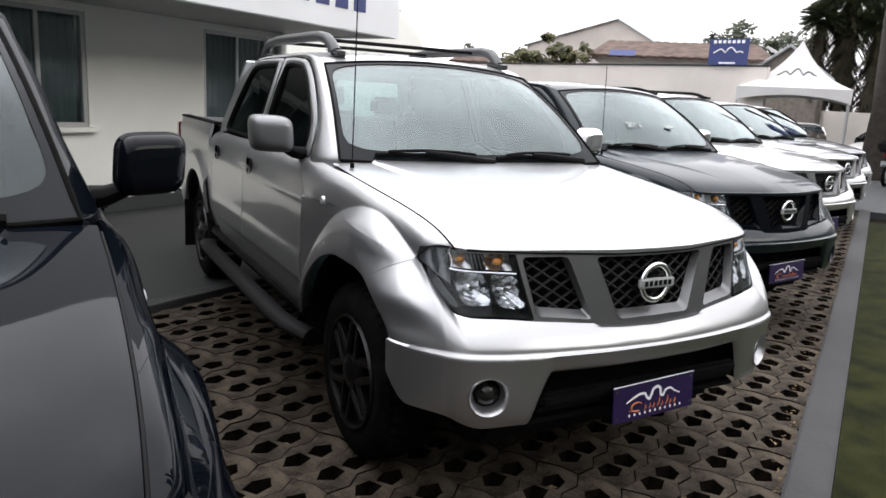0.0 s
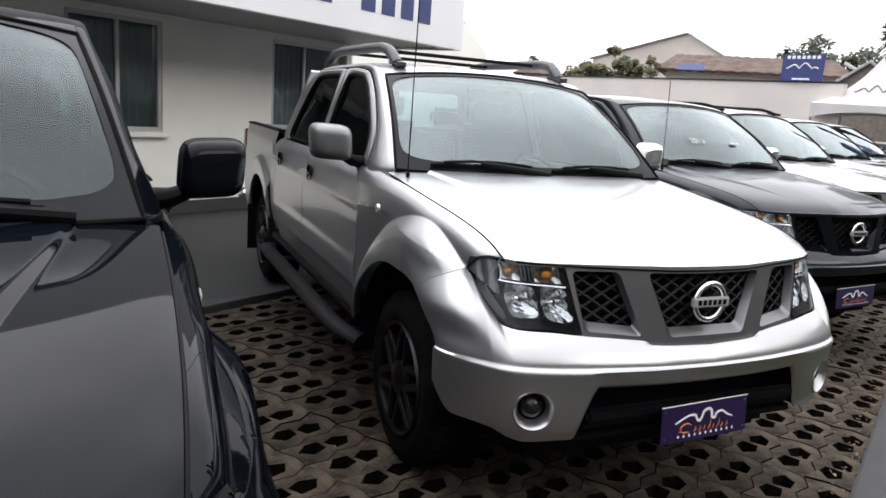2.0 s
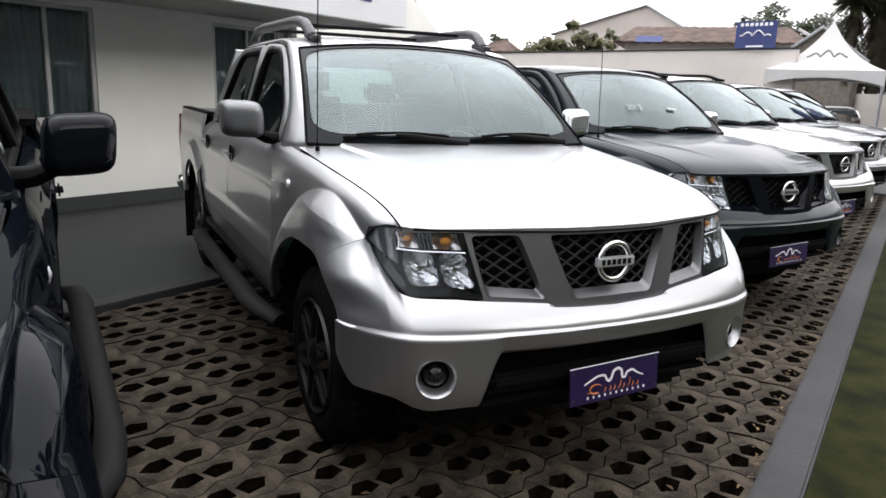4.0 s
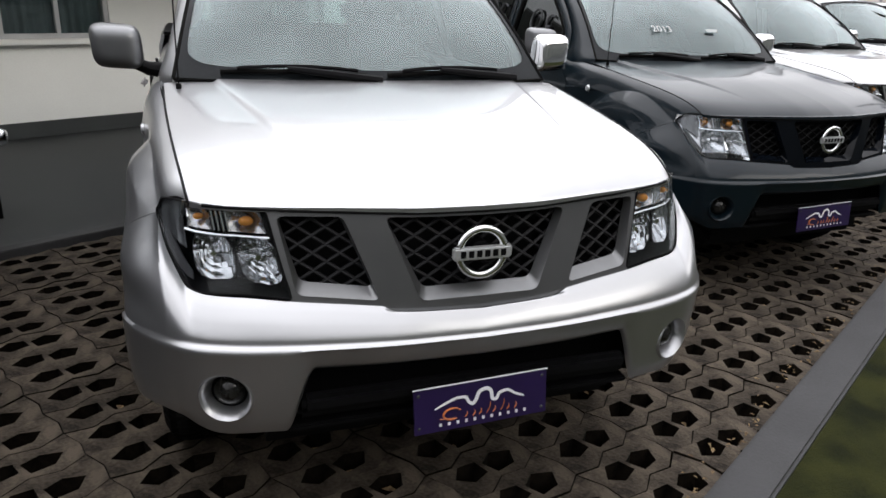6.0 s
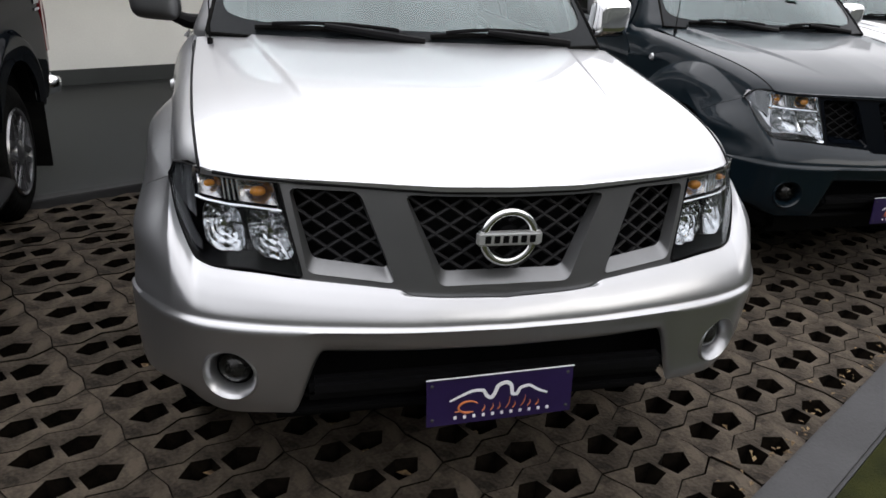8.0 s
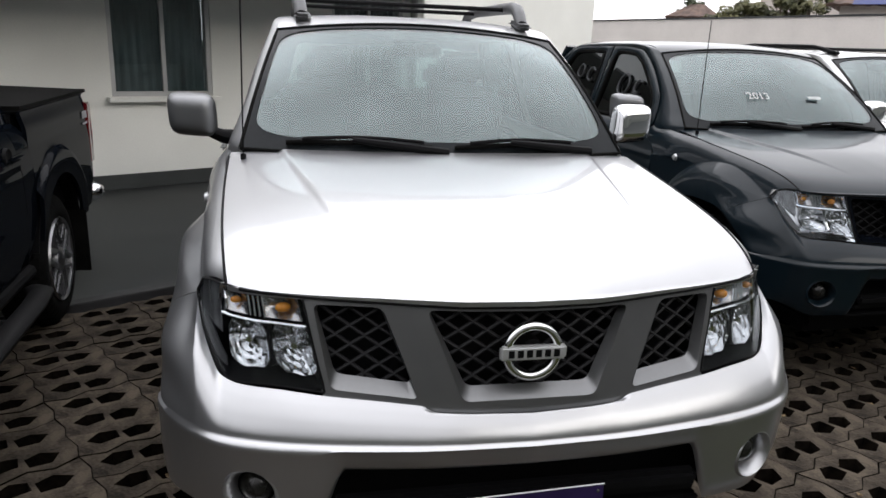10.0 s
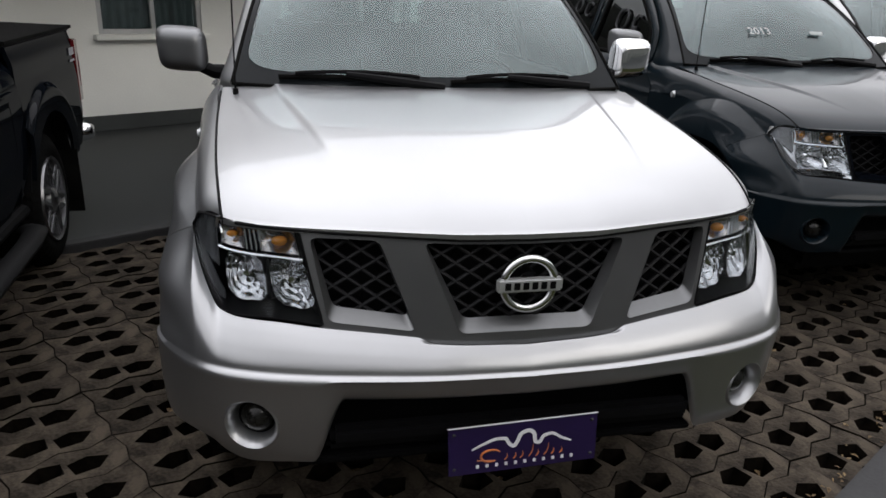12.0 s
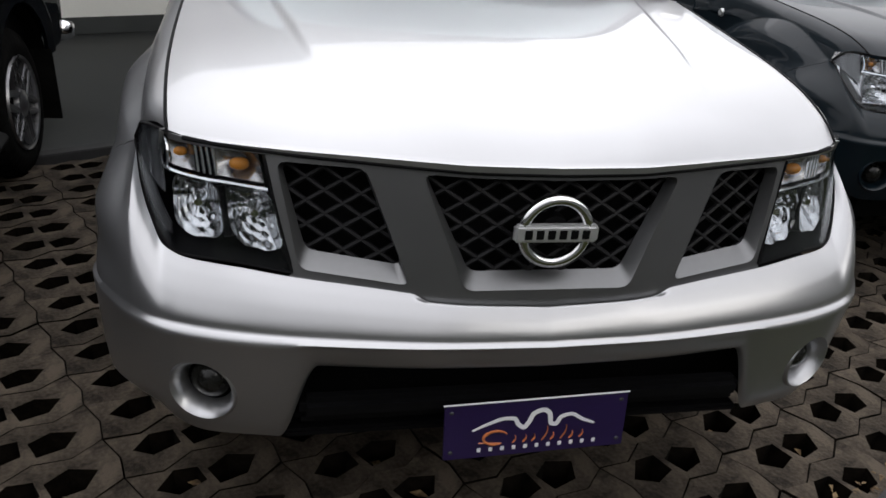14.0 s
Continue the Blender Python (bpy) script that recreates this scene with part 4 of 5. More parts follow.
    for x in (-0.37, 0.37):
        seat = part("front_seat", box((0.50, 0.14, 0.64), (x, 2.58, 1.08), 0.05, rot=Matrix.Rotation(radians(-12), 3, "X"), seg=3), FABRIC, truck, "grey fabric front seat")
        part("cushion", box((0.50, 0.52, 0.16), (x, 2.32, 0.76), 0.05, seg=3), FABRIC, seat)
        part("headrest", box((0.27, 0.10, 0.19), (x, 2.66, 1.49), 0.04, seg=3), FABRIC, seat)
    bench = part("rear_seat", box((1.36, 0.14, 0.58), (0, 3.40, 1.05), 0.05, rot=Matrix.Rotation(radians(-10), 3, "X"), seg=3), FABRIC, truck, "grey fabric rear bench")
    for x in (-0.42, 0.42):
        part("headrest", box((0.25, 0.09, 0.15), (x, 3.44, 1.42), 0.035, seg=3), FABRIC, bench)
    part("rear_mirror", box((0.24, 0.03, 0.065), (0, 1.96, 1.585), 0.015), PLASTIC, truck, "inside mirror")
    return truck


def repaint(truck, old, fresh):
    for o in truck.children_recursive:
        if o.type == "MESH" and o.material_slots and o.material_slots[0].material == old:
            o.material_slots[0].link = "OBJECT"
            o.material_slots[0].material = fresh


def dealer_plate(truck):
    """Purple plate with a white mountain line, orange and white strokes."""
    plate = part("dealer_plate", box((0.40, 0.006, 0.138), (0, 0.0, 0.0), 0.002), PURPLE, truck, "purple plate with a white mountain line")
    plate.matrix_basis = pose(0.002, 0.020, 0.463, -4, -1.9, 0)
    hill = [(-0.140, 0.002), (-0.110, 0.015), (-0.072, 0.027), (-0.050, 0.025), (-0.040, 0.009), (-0.028, 0.001), (-0.018, 0.013), (-0.008, 0.034), (0.012, 0.041), (0.027, 0.030), (0.031, 0.006), (0.042, 0.003), (0.053, 0.020), (0.075, 0.025), (0.102, 0.009), (0.129, -0.003)]
    hill_x, hill_z = [curve_fn(range(16), [p[k] for p in hill]) for k in (0, 1)]
    def band(u, v):
        k = 15 * min(0.999, max(0.001, u))
        dx, dz = hill_x(k + 0.01) - hill_x(k - 0.01), hill_z(k + 0.01) - hill_z(k - 0.01)
        ln = math.hypot(dx, dz) or 1.0
        off = 0.0105 * (v - 0.5) * (0.35 + 0.65 * math.sin(math.pi * u) ** 0.5)
        return (hill_x(k) - dz / ln * off, -0.0045, hill_z(k) + dx / ln * off)
    part("white_line", grid(band, 120, 1), WHITEPRINT, plate, "white mountain line", thick=0.001, smooth=False)
    # orange strokes of the script: a large hooked first stroke, then slanted short and tall ones
    ring = [(-0.088 + 0.027 * math.cos(a), -0.0044, -0.020 + 0.017 * math.sin(a)) for a in (0.5 + 4.7 * q / 18 for q in range(19))]
    part("orange_stroke", tube([(-0.125, -0.0044, -0.030), *ring[::-1]], [0.0015] + [0.0016 + 0.0016 * math.sin(math.pi * q / 18) for q in range(19)], 5), ORANGE, plate, "orange hooked stroke")
    x = -0.052
    for k in range(8):
        tall = k in (3, 5)
        h, w = (0.034, 0.0032) if tall else (0.018, 0.0038)
        pts = [(x + 0.35 * h * q / 6 + 0.004 * math.sin(math.pi * q / 6), -0.0044, -0.036 + h * q / 6) for q in range(7)]
        part("orange_stroke", tube(pts, [w * (0.45 + 0.55 * math.sin(math.pi * (q + 0.6) / 7.2)) for q in range(7)], 5, flat=0.3), ORANGE, plate)
        x += 0.0190 if k % 2 else 0.0230
    for k in range(11):
        part("white_stroke", box((0.0085, 0.002, 0.0105), (-0.124 + 0.0255 * k, -0.0042, -0.048), 0.001), WHITEPRINT, plate, smooth=False)
    for x, z in ((-0.185, 0.05), (0.185, 0.05), (-0.185, -0.05), (0.185, -0.05)):
        part("screw", lathe([(-0.006, 0.001), (-0.005, 0.004), (-0.003, 0.005)], 10, at=(x, 0, z), axis="y"), GREYPLASTIC, plate)
    part("bracket", box((0.30, 0.05, 0.05), (0, 0.028, 0.0), 0.005), PLASTIC, plate)
    part("edge", box((0.404, 0.003, 0.004), (0, -0.003, 0.069), 0.001), WHITEPRINT, plate)
    return plate


def antenna(truck, x=-0.745, y=1.20, tip=(0.01, 0.02, 2.08)):
    a = part("antenna", tube([(x, y, 1.165), (x, y + 0.005, 1.20)], 0.010, 8), PLASTIC, truck, "thin black rod antenna")
    part("rod", tube([(x, y + 0.005, 1.19), (x + tip[0], y + tip[1], tip[2])], 0.0028, 6), PLASTIC, a)


def roof_rails(truck, drop=0.0, thin=1.0, material=RAILGREY):
    for s in (-1, 1):
        pts = [(s * 0.525, 2.03, 1.715), (s * 0.530, 2.08, 1.755), (s * 0.535, 2.14, 1.790), (s * 0.54, 2.24, 1.808), (s * 0.545, 2.4, 1.812), (s * 0.545, 3.05, 1.818), (s * 0.545, 3.25, 1.805), (s * 0.548, 3.36, 1.75), (s * 0.55, 3.40, 1.69)]
        pts = [(a, b, c - drop * step(c, 1.70, 1.80)) for a, b, c in pts]
        r = part("roof_rail", tube(pts, [thin * w for w in (0.030, 0.031, 0.031, 0.030, 0.029, 0.029, 0.029, 0.029, 0.029)], 14), material, truck, "tubular roof rail")
        for y, fx, fz in ((2.06, 0.520, 1.722), (3.34, 0.55, 1.722)):
            foot = part("rail_foot", box((0.072, 0.18, 0.028), (s * fx, y - 0.02, fz - 0.003), 0.013, rot=Matrix.Rotation(radians(9 if y < 2.5 else -6), 3, "X")), material, r, "rail foot")
            for dy in (-0.045, 0.03):
                part("foot_screw", lathe([(0.010, 0.001), (0.013, 0.006), (0.006, 0.009)], 10, at=(s * fx, y + dy, fz + 0.004 + 0.14 * (dy if y < 2.5 else -dy)), axis="z"), PLASTIC, foot)
    for y, z in ((2.35, 1.800 - drop), (3.0, 1.805 - drop)):
        part("cross_bar", tube([(-0.545, y, z), (0.545, y, z + 0.004)], 0.011, 8), PLASTIC, truck, "thin black roof cross bar")


silver = build_truck(SILVER)
silver.matrix_basis = pose(-0.002, 0.453, 0, 0, 0, 1.35)
tagged(silver, "silver double-cab pickup truck with roof rails and grey grille", "pickup truck", "row of parked pickups")
black = copy_thing(silver, pose(-2.535, -0.90, -0.02, 0, 0, 4))
repaint(black, SILVER, BLACK)
repaint(black, MIRRORSILVER, BLACK)
for piece in black.children:
    if piece.name.startswith("door_mirror"):
        piece.material_slots[0].link = "OBJECT"
        piece.material_slots[0].material = BLACK
repaint(black, WINDSCREEN, DARKSCREEN)
repaint(black, ALLOY, ALLOY_BRIGHT)
black["label"] = "glossy black double-cab pickup with a soft bed cover"
graphite = copy_thing(silver, pose(2.588, 1.837, -0.018, 0, 0, 4))
repaint(graphite, SILVER, GRAPHITE)
repaint(graphite, GUNMETAL, BLACK)
repaint(graphite, LIP, BLACK)
repaint(graphite, MESHGREY, PLASTIC)
repaint(graphite, ALLOY, ALLOY_BRIGHT)
for lamp in graphite.children:
    for piece in lamp.children:
        if piece.name.split(".")[0] in ("housing", "post"):
            piece.material_slots[0].link = "OBJECT"
            piece.material_slots[0].material = CHROME
graphite["label"] = "dark blue-grey double-cab pickup with a purple dealer plate"
pale = copy_thing(silver, pose(5.05, 3.20, 0, 0, 0, 8))
repaint(pale, SILVER, WHITE_SILVER)
repaint(pale, GUNMETAL, CHROME)
pale["label"] = "pale silver pickup with a chrome grille"
fourth = copy_thing(silver, pose(7.73, 4.75, 0, 0, 0, 7.5))
repaint(fourth, SILVER, GREY_SILVER)
repaint(fourth, GUNMETAL, CHROME)
fourth["label"] = "silver-grey pickup with a hood scoop and chrome grille"
fifth = copy_thing(silver, pose(10.05, 6.10, 0, 0, 0, 7.5))
repaint(fifth, SILVER, GREY_SILVER)
fifth["label"] = "grey pickup at the end of the row"
part("hood_scoop", box((0.46, 0.40, 0.07), (0, 0.85, 1.175), 0.03, seg=3), GREY_SILVER, fourth, "raised hood scoop")
for t in (silver, graphite, pale):
    dealer_plate(t)
antenna(silver)
antenna(graphite, tip=(0.06, 0.10, 1.84))
roof_rails(silver)
roof_rails(pale, 0.045, 0.6, PLASTIC)
bm = grid(lambda u, v: ((2 * u - 1) * 0.86, 3.66 + 1.40 * v, 1.262 + 0.03 * (1 - abs(2 * u - 1) ** 3) * math.sin(math.pi * v) ** 0.4), 16, 16)
part("bed_cover", bm, RUBBER, black, "black soft bed cover", thick=0.02)
for y, z, w, h in ((4.80, 1.115, 0.035, 0.045), (4.845, 1.115, 0.030, 0.045), (4.885, 1.115, 0.030, 0.045), (4.84, 1.060, 0.12, 0.014)):
    part("decal_bar", box((0.004, w, h), (0.889, y, z), 0.001), DECALGREY, black, "small pale decal bar", smooth=False)
# white year on the second truck's windscreen, a pale sticker, and brushed strokes on its side windows
def lettering(name, text, size, material, parent, m, label):
    cu = bpy.data.curves.new(name, "FONT")
    cu.body, cu.size, cu.align_x, cu.extrude = text, size, "CENTER", 0.0006
    tmp = new(name, cu)
    me = bpy.data.meshes.new_from_object(tmp)
    bpy.data.objects.remove(tmp)
    me.materials.append(material)
    ob = new(name, me)
    ob.parent = parent
    ob.matrix_basis = m
    ob["label"] = label
    return ob


lettering("year_mark", "2013", 0.085, CHALK, graphite, pose(-0.16, 1.436, 1.385, 39, 0, 0), "faded white year 2013 on the windscreen")
part("sticker", box((0.095, 0.003, 0.026), (0.27, 1.452, 1.398), 0, rot=Matrix.Rotation(radians(-51), 3, "X")), CHALK, graphite, "small pale windscreen sticker", smooth=False)
def stroke(points):
    """A brushed stroke on the side glass, from (y, z) pairs."""
    part("brushed_mark", tube([(-(gx(z) + 0.004), y, z) for y, z in points], 0.009, 6, flat=1.0), MARKGREY, graphite, "grey brushed mark on the side window")
stroke([(1.98 + 0.05 * math.cos(a), 1.41 + 0.048 * math.sin(a)) for a in (2.4 - 4.2 * q / 14 for q in range(15))])
stroke([(1.99 + 0.05 * math.cos(a), 1.335 + 0.045 * math.sin(a)) for a in (2.0 - 4.4 * q / 14 for q in range(15))])
stroke([(2.20 + 0.075 * math.cos(a), 1.42 + 0.072 * math.sin(a)) for a in (2 * math.pi * q / 20 for q in range(21))])
stroke([(2.78 + 0.06 * math.cos(a), 1.47 + 0.05 * math.sin(a)) for a in (2.6 - 5.0 * q / 14 for q in range(15))])
stroke([(2.98 + 0.05 * math.cos(a), 1.49 + 0.05 * math.sin(a)) for a in (2 * math.pi * q / 18 for q in range(19))])


# ---- the lot: u along the kerb, v towards the building ----
TILT_LOT = 31.0
LOT = Matrix.Rotation(radians(TILT_LOT), 4, "Z")


def lot(ob):
    """Turns a thing that was built in lot coordinates into the world."""
    ob.matrix_basis = LOT @ ob.matrix_basis
    return ob


def slab(name, u0, u1, v0, v1, z0, z1, material, label, bevel=0.0, kind="structure"):
    ob = part(name, box((u1 - u0, v1 - v0, z1 - z0), ((u0 + u1) / 2, (v0 + v1) / 2, (z0 + z1) / 2), bevel), material, None, label, smooth=False)
    tagged(lot(ob), kind=kind)
    return ob


bm = bmesh.new()
bmesh.ops.create_grid(bm, x_segments=40, y_segments=40, size=2500, matrix=Matrix.Translation((0, 0, -0.125)))
ground = tagged(part("ground", bm, SOIL, None, "dark earth ground reaching the horizon", smooth=False), kind="structure")

WALL_V, PAVE_V, PAVE_U = 7.4, 4.03, 12.3
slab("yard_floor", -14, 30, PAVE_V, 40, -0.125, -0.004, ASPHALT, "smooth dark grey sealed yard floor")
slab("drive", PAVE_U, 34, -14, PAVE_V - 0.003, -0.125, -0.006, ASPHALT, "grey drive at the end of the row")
slab("edge_strip", -8, PAVE_U, PAVE_V - 0.10, PAVE_V - 0.004, -0.125, 0.002, CONCRETE, "thin pale concrete edging", 0.006)
slab("kerb", -8, PAVE_U - 0.002, -0.215, -0.040, -0.125, 0.016, CONCRETE, "flat grey concrete kerb", 0.012)
slab("lawn", -8, 10.6, -3.2, -0.218, -0.125, 0.004, GRASS, "short mossy green lawn beside the kerb")
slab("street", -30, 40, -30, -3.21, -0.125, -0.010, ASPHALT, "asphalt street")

# plain unseen walls added to close the street side and near end, blocking low sky
slab("unseen_street_wall", -40, 50, -11.8, -11.5, -0.125, 6.4, UNSEENWALL, "plain dark unseen wall added across the street to block sky light")
slab("side_wall", -22.3, -22.0, -13, 30, -0.125, 5.0, UNSEENWALL, "plain unseen wall added at the near end of the lot")

# ---- building with a deep white fascia ----
WIN = ((1.42, 2.52), (4.12, 5.24))
SILL, HEAD = 0.98, 2.22
building = new("building")
tagged(building, "low white office building with a deep fascia sign", "building", kind="structure")
lot(building)
outer = [(-14, -0.06), (5.62, -0.06), (5.62, 3.4), (-14, 3.4)]
holes = [[(a, SILL), (b, SILL), (b, HEAD), (a, HEAD)] for a, b in WIN]
wall = part("wall", sheet([outer, *holes], lambda u, z: Vector((u, WALL_V, z))), WALLPAINT, building, "white painted wall", smooth=False)
bmesh_wall = bmesh.new()
bmesh_wall.from_mesh(wall.data)
bmesh.ops.recalc_face_normals(bmesh_wall, faces=bmesh_wall.faces)
ext = bmesh.ops.extrude_face_region(bmesh_wall, geom=bmesh_wall.faces[:])
bmesh.ops.translate(bmesh_wall, verts=[g for g in ext["geom"] if isinstance(g, bmesh.types.BMVert)], vec=(0, 0.22, 0))
bmesh.ops.recalc_face_normals(bmesh_wall, faces=bmesh_wall.faces)
bmesh_wall.to_mesh(wall.data)
bmesh_wall.free()
part("end_wall", box((0.2, 4.0, 3.45), (5.52, WALL_V + 2.23, 1.665)), WALLPAINT, building)
part("skirting", box((19.6, 0.02, 0.16), (-4.19, WALL_V - 0.012, 0.076), 0.004), SKIRT, building, "dark painted skirting", smooth=False)
FV, FZ = 5.55, 2.265
part("fascia", box((19.6, 0.10, 1.9), (-4.0, FV + 0.05, FZ + 0.95), 0.006), FASCIA, building, "white fascia sign panel", smooth=False)
part("fascia_end", box((0.08, WALL_V - FV - 0.11, 1.9), (5.76, (WALL_V + FV) / 2 + 0.05, FZ + 0.95), 0.004), FASCIA, building, smooth=False)
part("soffit", box((19.5, WALL_V - FV - 0.104, 0.05), (-4.04, (WALL_V + FV) / 2 + 0.05, FZ + 0.06)), SOFFIT, building, "grey soffit", smooth=False)
bm = bmesh.new()
for k in range(7):
    box((0.23, 0.006, 0.34 if k != 2 else 0.07), (2.88 + 0.345 * k, FV - 0.004, FZ + 0.41), 0.0, bm)
part("sign_bars", bm, BLUEINK, building, "row of dark blue bars on the fascia", smooth=False)
part("pipe", tube([(5.40, WALL_V - 0.05, 0.0), (5.40, WALL_V - 0.05, FZ)], 0.05, 12), SOFFIT, building, "grey downpipe")
for k, (a, b) in enumerate(WIN):
    w = new("window")
    w.parent = building
    w["label"] = "two-pane aluminium window with a pale blind"
    mid = (a + b) / 2
    fr = bmesh.new()
    for (cu, cz, su, sz) in ((a + 0.025, (SILL + HEAD) / 2, 0.05, HEAD - SILL), (b - 0.025, (SILL + HEAD) / 2, 0.05, HEAD - SILL), (mid, HEAD - 0.025, b - a - 0.1, 0.05), (mid, SILL + 0.025, b - a - 0.1, 0.05), (mid + 0.02, (SILL + HEAD) / 2, 0.045, HEAD - SILL - 0.1)):
        box((su, 0.06, sz), (cu, WALL_V + 0.045, cz), 0.004, fr)
    part("window_frame", fr, ALU, w, smooth=False)
    for c, wd in ((a + 0.05 + (mid - a) / 2 - 0.025, mid - a - 0.06), (b - 0.05 - (b - mid) / 2 + 0.035, b - mid - 0.085)):
        part("pane", box((wd, 0.006, HEAD - SILL - 0.1), (c, WALL_V + 0.05, (SILL + HEAD) / 2)), ROOMGLASS, w, smooth=False)
    part("blind", grid(lambda u, v: (a + 0.03 + (b - a - 0.06) * u, WALL_V + 0.15 + 0.02 * math.sin(u * 70), SILL + 0.02 + (HEAD - SILL - 0.04) * v), 120, 1), CURTAIN, w, thick=0.003)
    part("window_sill", box((b - a + 0.12, 0.14, 0.05), (mid, WALL_V - 0.05, SILL - 0.027), 0.006), WALLPAINT, w, smooth=False)
    part("reveal", box((b - a, 0.02, HEAD - SILL), (mid, WALL_V + 0.24, (SILL + HEAD) / 2)), CURTAIN, w, smooth=False)

# ---- white annexe past the building ----
annexe = new("annexe")
tagged(lot(annexe), "white annexe wall with a sloping top", "building", kind="structure")
prof = [(5.62, -0.06), (10.3, -0.06), (10.3, 2.62), (9.4, 3.15), (9.0, 3.2), (5.62, 3.2)]
bm = sheet([prof], lambda u, z: Vector((u, 8.3, z)))
part("wall", bm, WALLPAINT, annexe, smooth=False, thick=0.2)
part("chimney", box((0.25, 0.3, 0.9), (10.3, 8.9, 2.85), 0.01), PLASTER, annexe, "small beige chimney", smooth=False)

# ---- boundary wall and what rises behind it ----
BW = Matrix.Rotation(radians(20), 4, "Z")


def place(ob, m):
    ob.matrix_basis = m
    return ob


wall2 = part("boundary_wall", box((0.22, 24, 3.06), (20.1, 18.9, 1.47), 0.01), BOUNDARY, None, "long cream boundary wall", smooth=False)
tagged(place(wall2, BW), kind="structure")
part("coping", box((0.30, 24.05, 0.05), (20.1, 18.9, 3.025), 0.008), CONCRETE, wall2, smooth=False)

sign = new("sign_board")
tagged(place(sign, BW @ pose(19.9, 8.09, 2.99)), "blue sign board with a white mountain line on the wall", "sign")
part("board", box((0.06, 1.19, 0.77), (0, 0, 0.42), 0.01), SIGNBLUE, sign, smooth=False)
for k in range(7):
    part("white_mark", box((0.01, 0.09, 0.09), (-0.036, -0.42 + 0.14 * k, 0.72)), WHITEPRINT, sign, smooth=False)
part("mountain_line", tube([(-0.038, 0.45 - 0.9 * q / 20, 0.40 + 0.16 * abs(math.sin(q / 20 * math.pi * 2.5)) * math.sin(math.pi * q / 20)) for q in range(21)], 0.02, 4), WHITEPRINT, sign, "white mountain line", smooth=False)
part("white_bar", box((0.01, 0.5, 0.05), (-0.036, 0, 0.10)), WHITEPRINT, sign, smooth=False)
part("post", box((0.05, 0.08, 0.08), (0.06, 0, 0.06)), STEEL, sign, smooth=False)


def gable_house(name, at, turn, w, d, eave, ridge, wall_mat, roof_mat, label, peak=0.0):
    h = new(name)
    tagged(place(h, pose(*at, 0, 0, turn)), label, "house")
    bm = sheet([[(-w / 2, 0), (w / 2, 0), (w / 2, eave), (peak, ridge), (-w / 2, eave)]], lambda a, b: Vector((a, 0, b)))
    part("wall", bm, wall_mat, h, smooth=False, thick=0.2)
    part("side_wall", box((0.2, d, eave), (-w / 2 + 0.1, d / 2, eave / 2)), wall_mat, h, smooth=False)
    part("side_wall", box((0.2, d, eave), (w / 2 - 0.1, d / 2, eave / 2)), wall_mat, h, smooth=False)
    for s in (-1, 1):
        run = w / 2 - s * peak
        bm = grid(lambda u, v: (peak + s * (run + 0.3) * u, -0.2 + (d + 0.4) * v, ridge + 0.06 - (ridge - eave) * u * (run + 0.3) / run + 0.03 * math.sin(v * d * 14)), 2, 60)
        part("roof", bm, roof_mat, h, smooth=False, thick=0.08)
    return h


# ---- the tent ----
def tent(at, turn, w, eave, top):
    t = new("tent")
    tagged(place(t, pose(*at, 0, 0, turn)), "white peaked canvas tent with a grey mountain line", "tent")
    def side(k):
        rot = Matrix.Rotation(radians(90 * k), 3, "Z")
        def f(u, v):
            half = w / 2 * (1 - v)
            z = eave + (top - eave) * (0.42 * v + 0.58 * v**2.6)
            return rot @ Vector(((2 * u - 1) * half, -half, z))
        part("canopy", grid(f, 8, 16), CANVAS, t, thick=0.01)
        def skirt(u, v):
            drop = 0.42 - 0.22 * math.sin(math.pi * u) ** 0.7
            return rot @ Vector(((2 * u - 1) * w / 2, -w / 2 - 0.002, eave - drop * v))
        part("valance", grid(skirt, 24, 4), CANVAS, t, thick=0.008)
    for k in range(4):
        side(k)
    for x in (-1, 1):
        for y in (-1, 1):
            part("post", tube([(x * (w / 2 - 0.04), y * (w / 2 - 0.04), 0), (x * (w / 2 - 0.04), y * (w / 2 - 0.04), eave)], 0.035, 10), STEEL, t)
    return t


booth = tent((17.74, 13.27, -0.005), 33.5, 3.0, 2.42, 3.86)
def on_canopy(a, z):
    """A point on the tent's front slope at a height."""
    v = 0.0
    while 2.42 + 1.44 * (0.42 * v + 0.58 * v**2.6) < z:
        v += 0.005
    return (-1.5 * (1 - v) - 0.012, a, z)
bm = tube([on_canopy(-0.52 + 1.04 * q / 40, 2.80 + 0.20 * abs(math.sin(q / 40 * math.pi * 3)) * math.sin(math.pi * q / 40)) for q in range(41)], 0.028, 5)
part("mountain_line", bm, GUNMETAL, booth, "grey mountain line print")


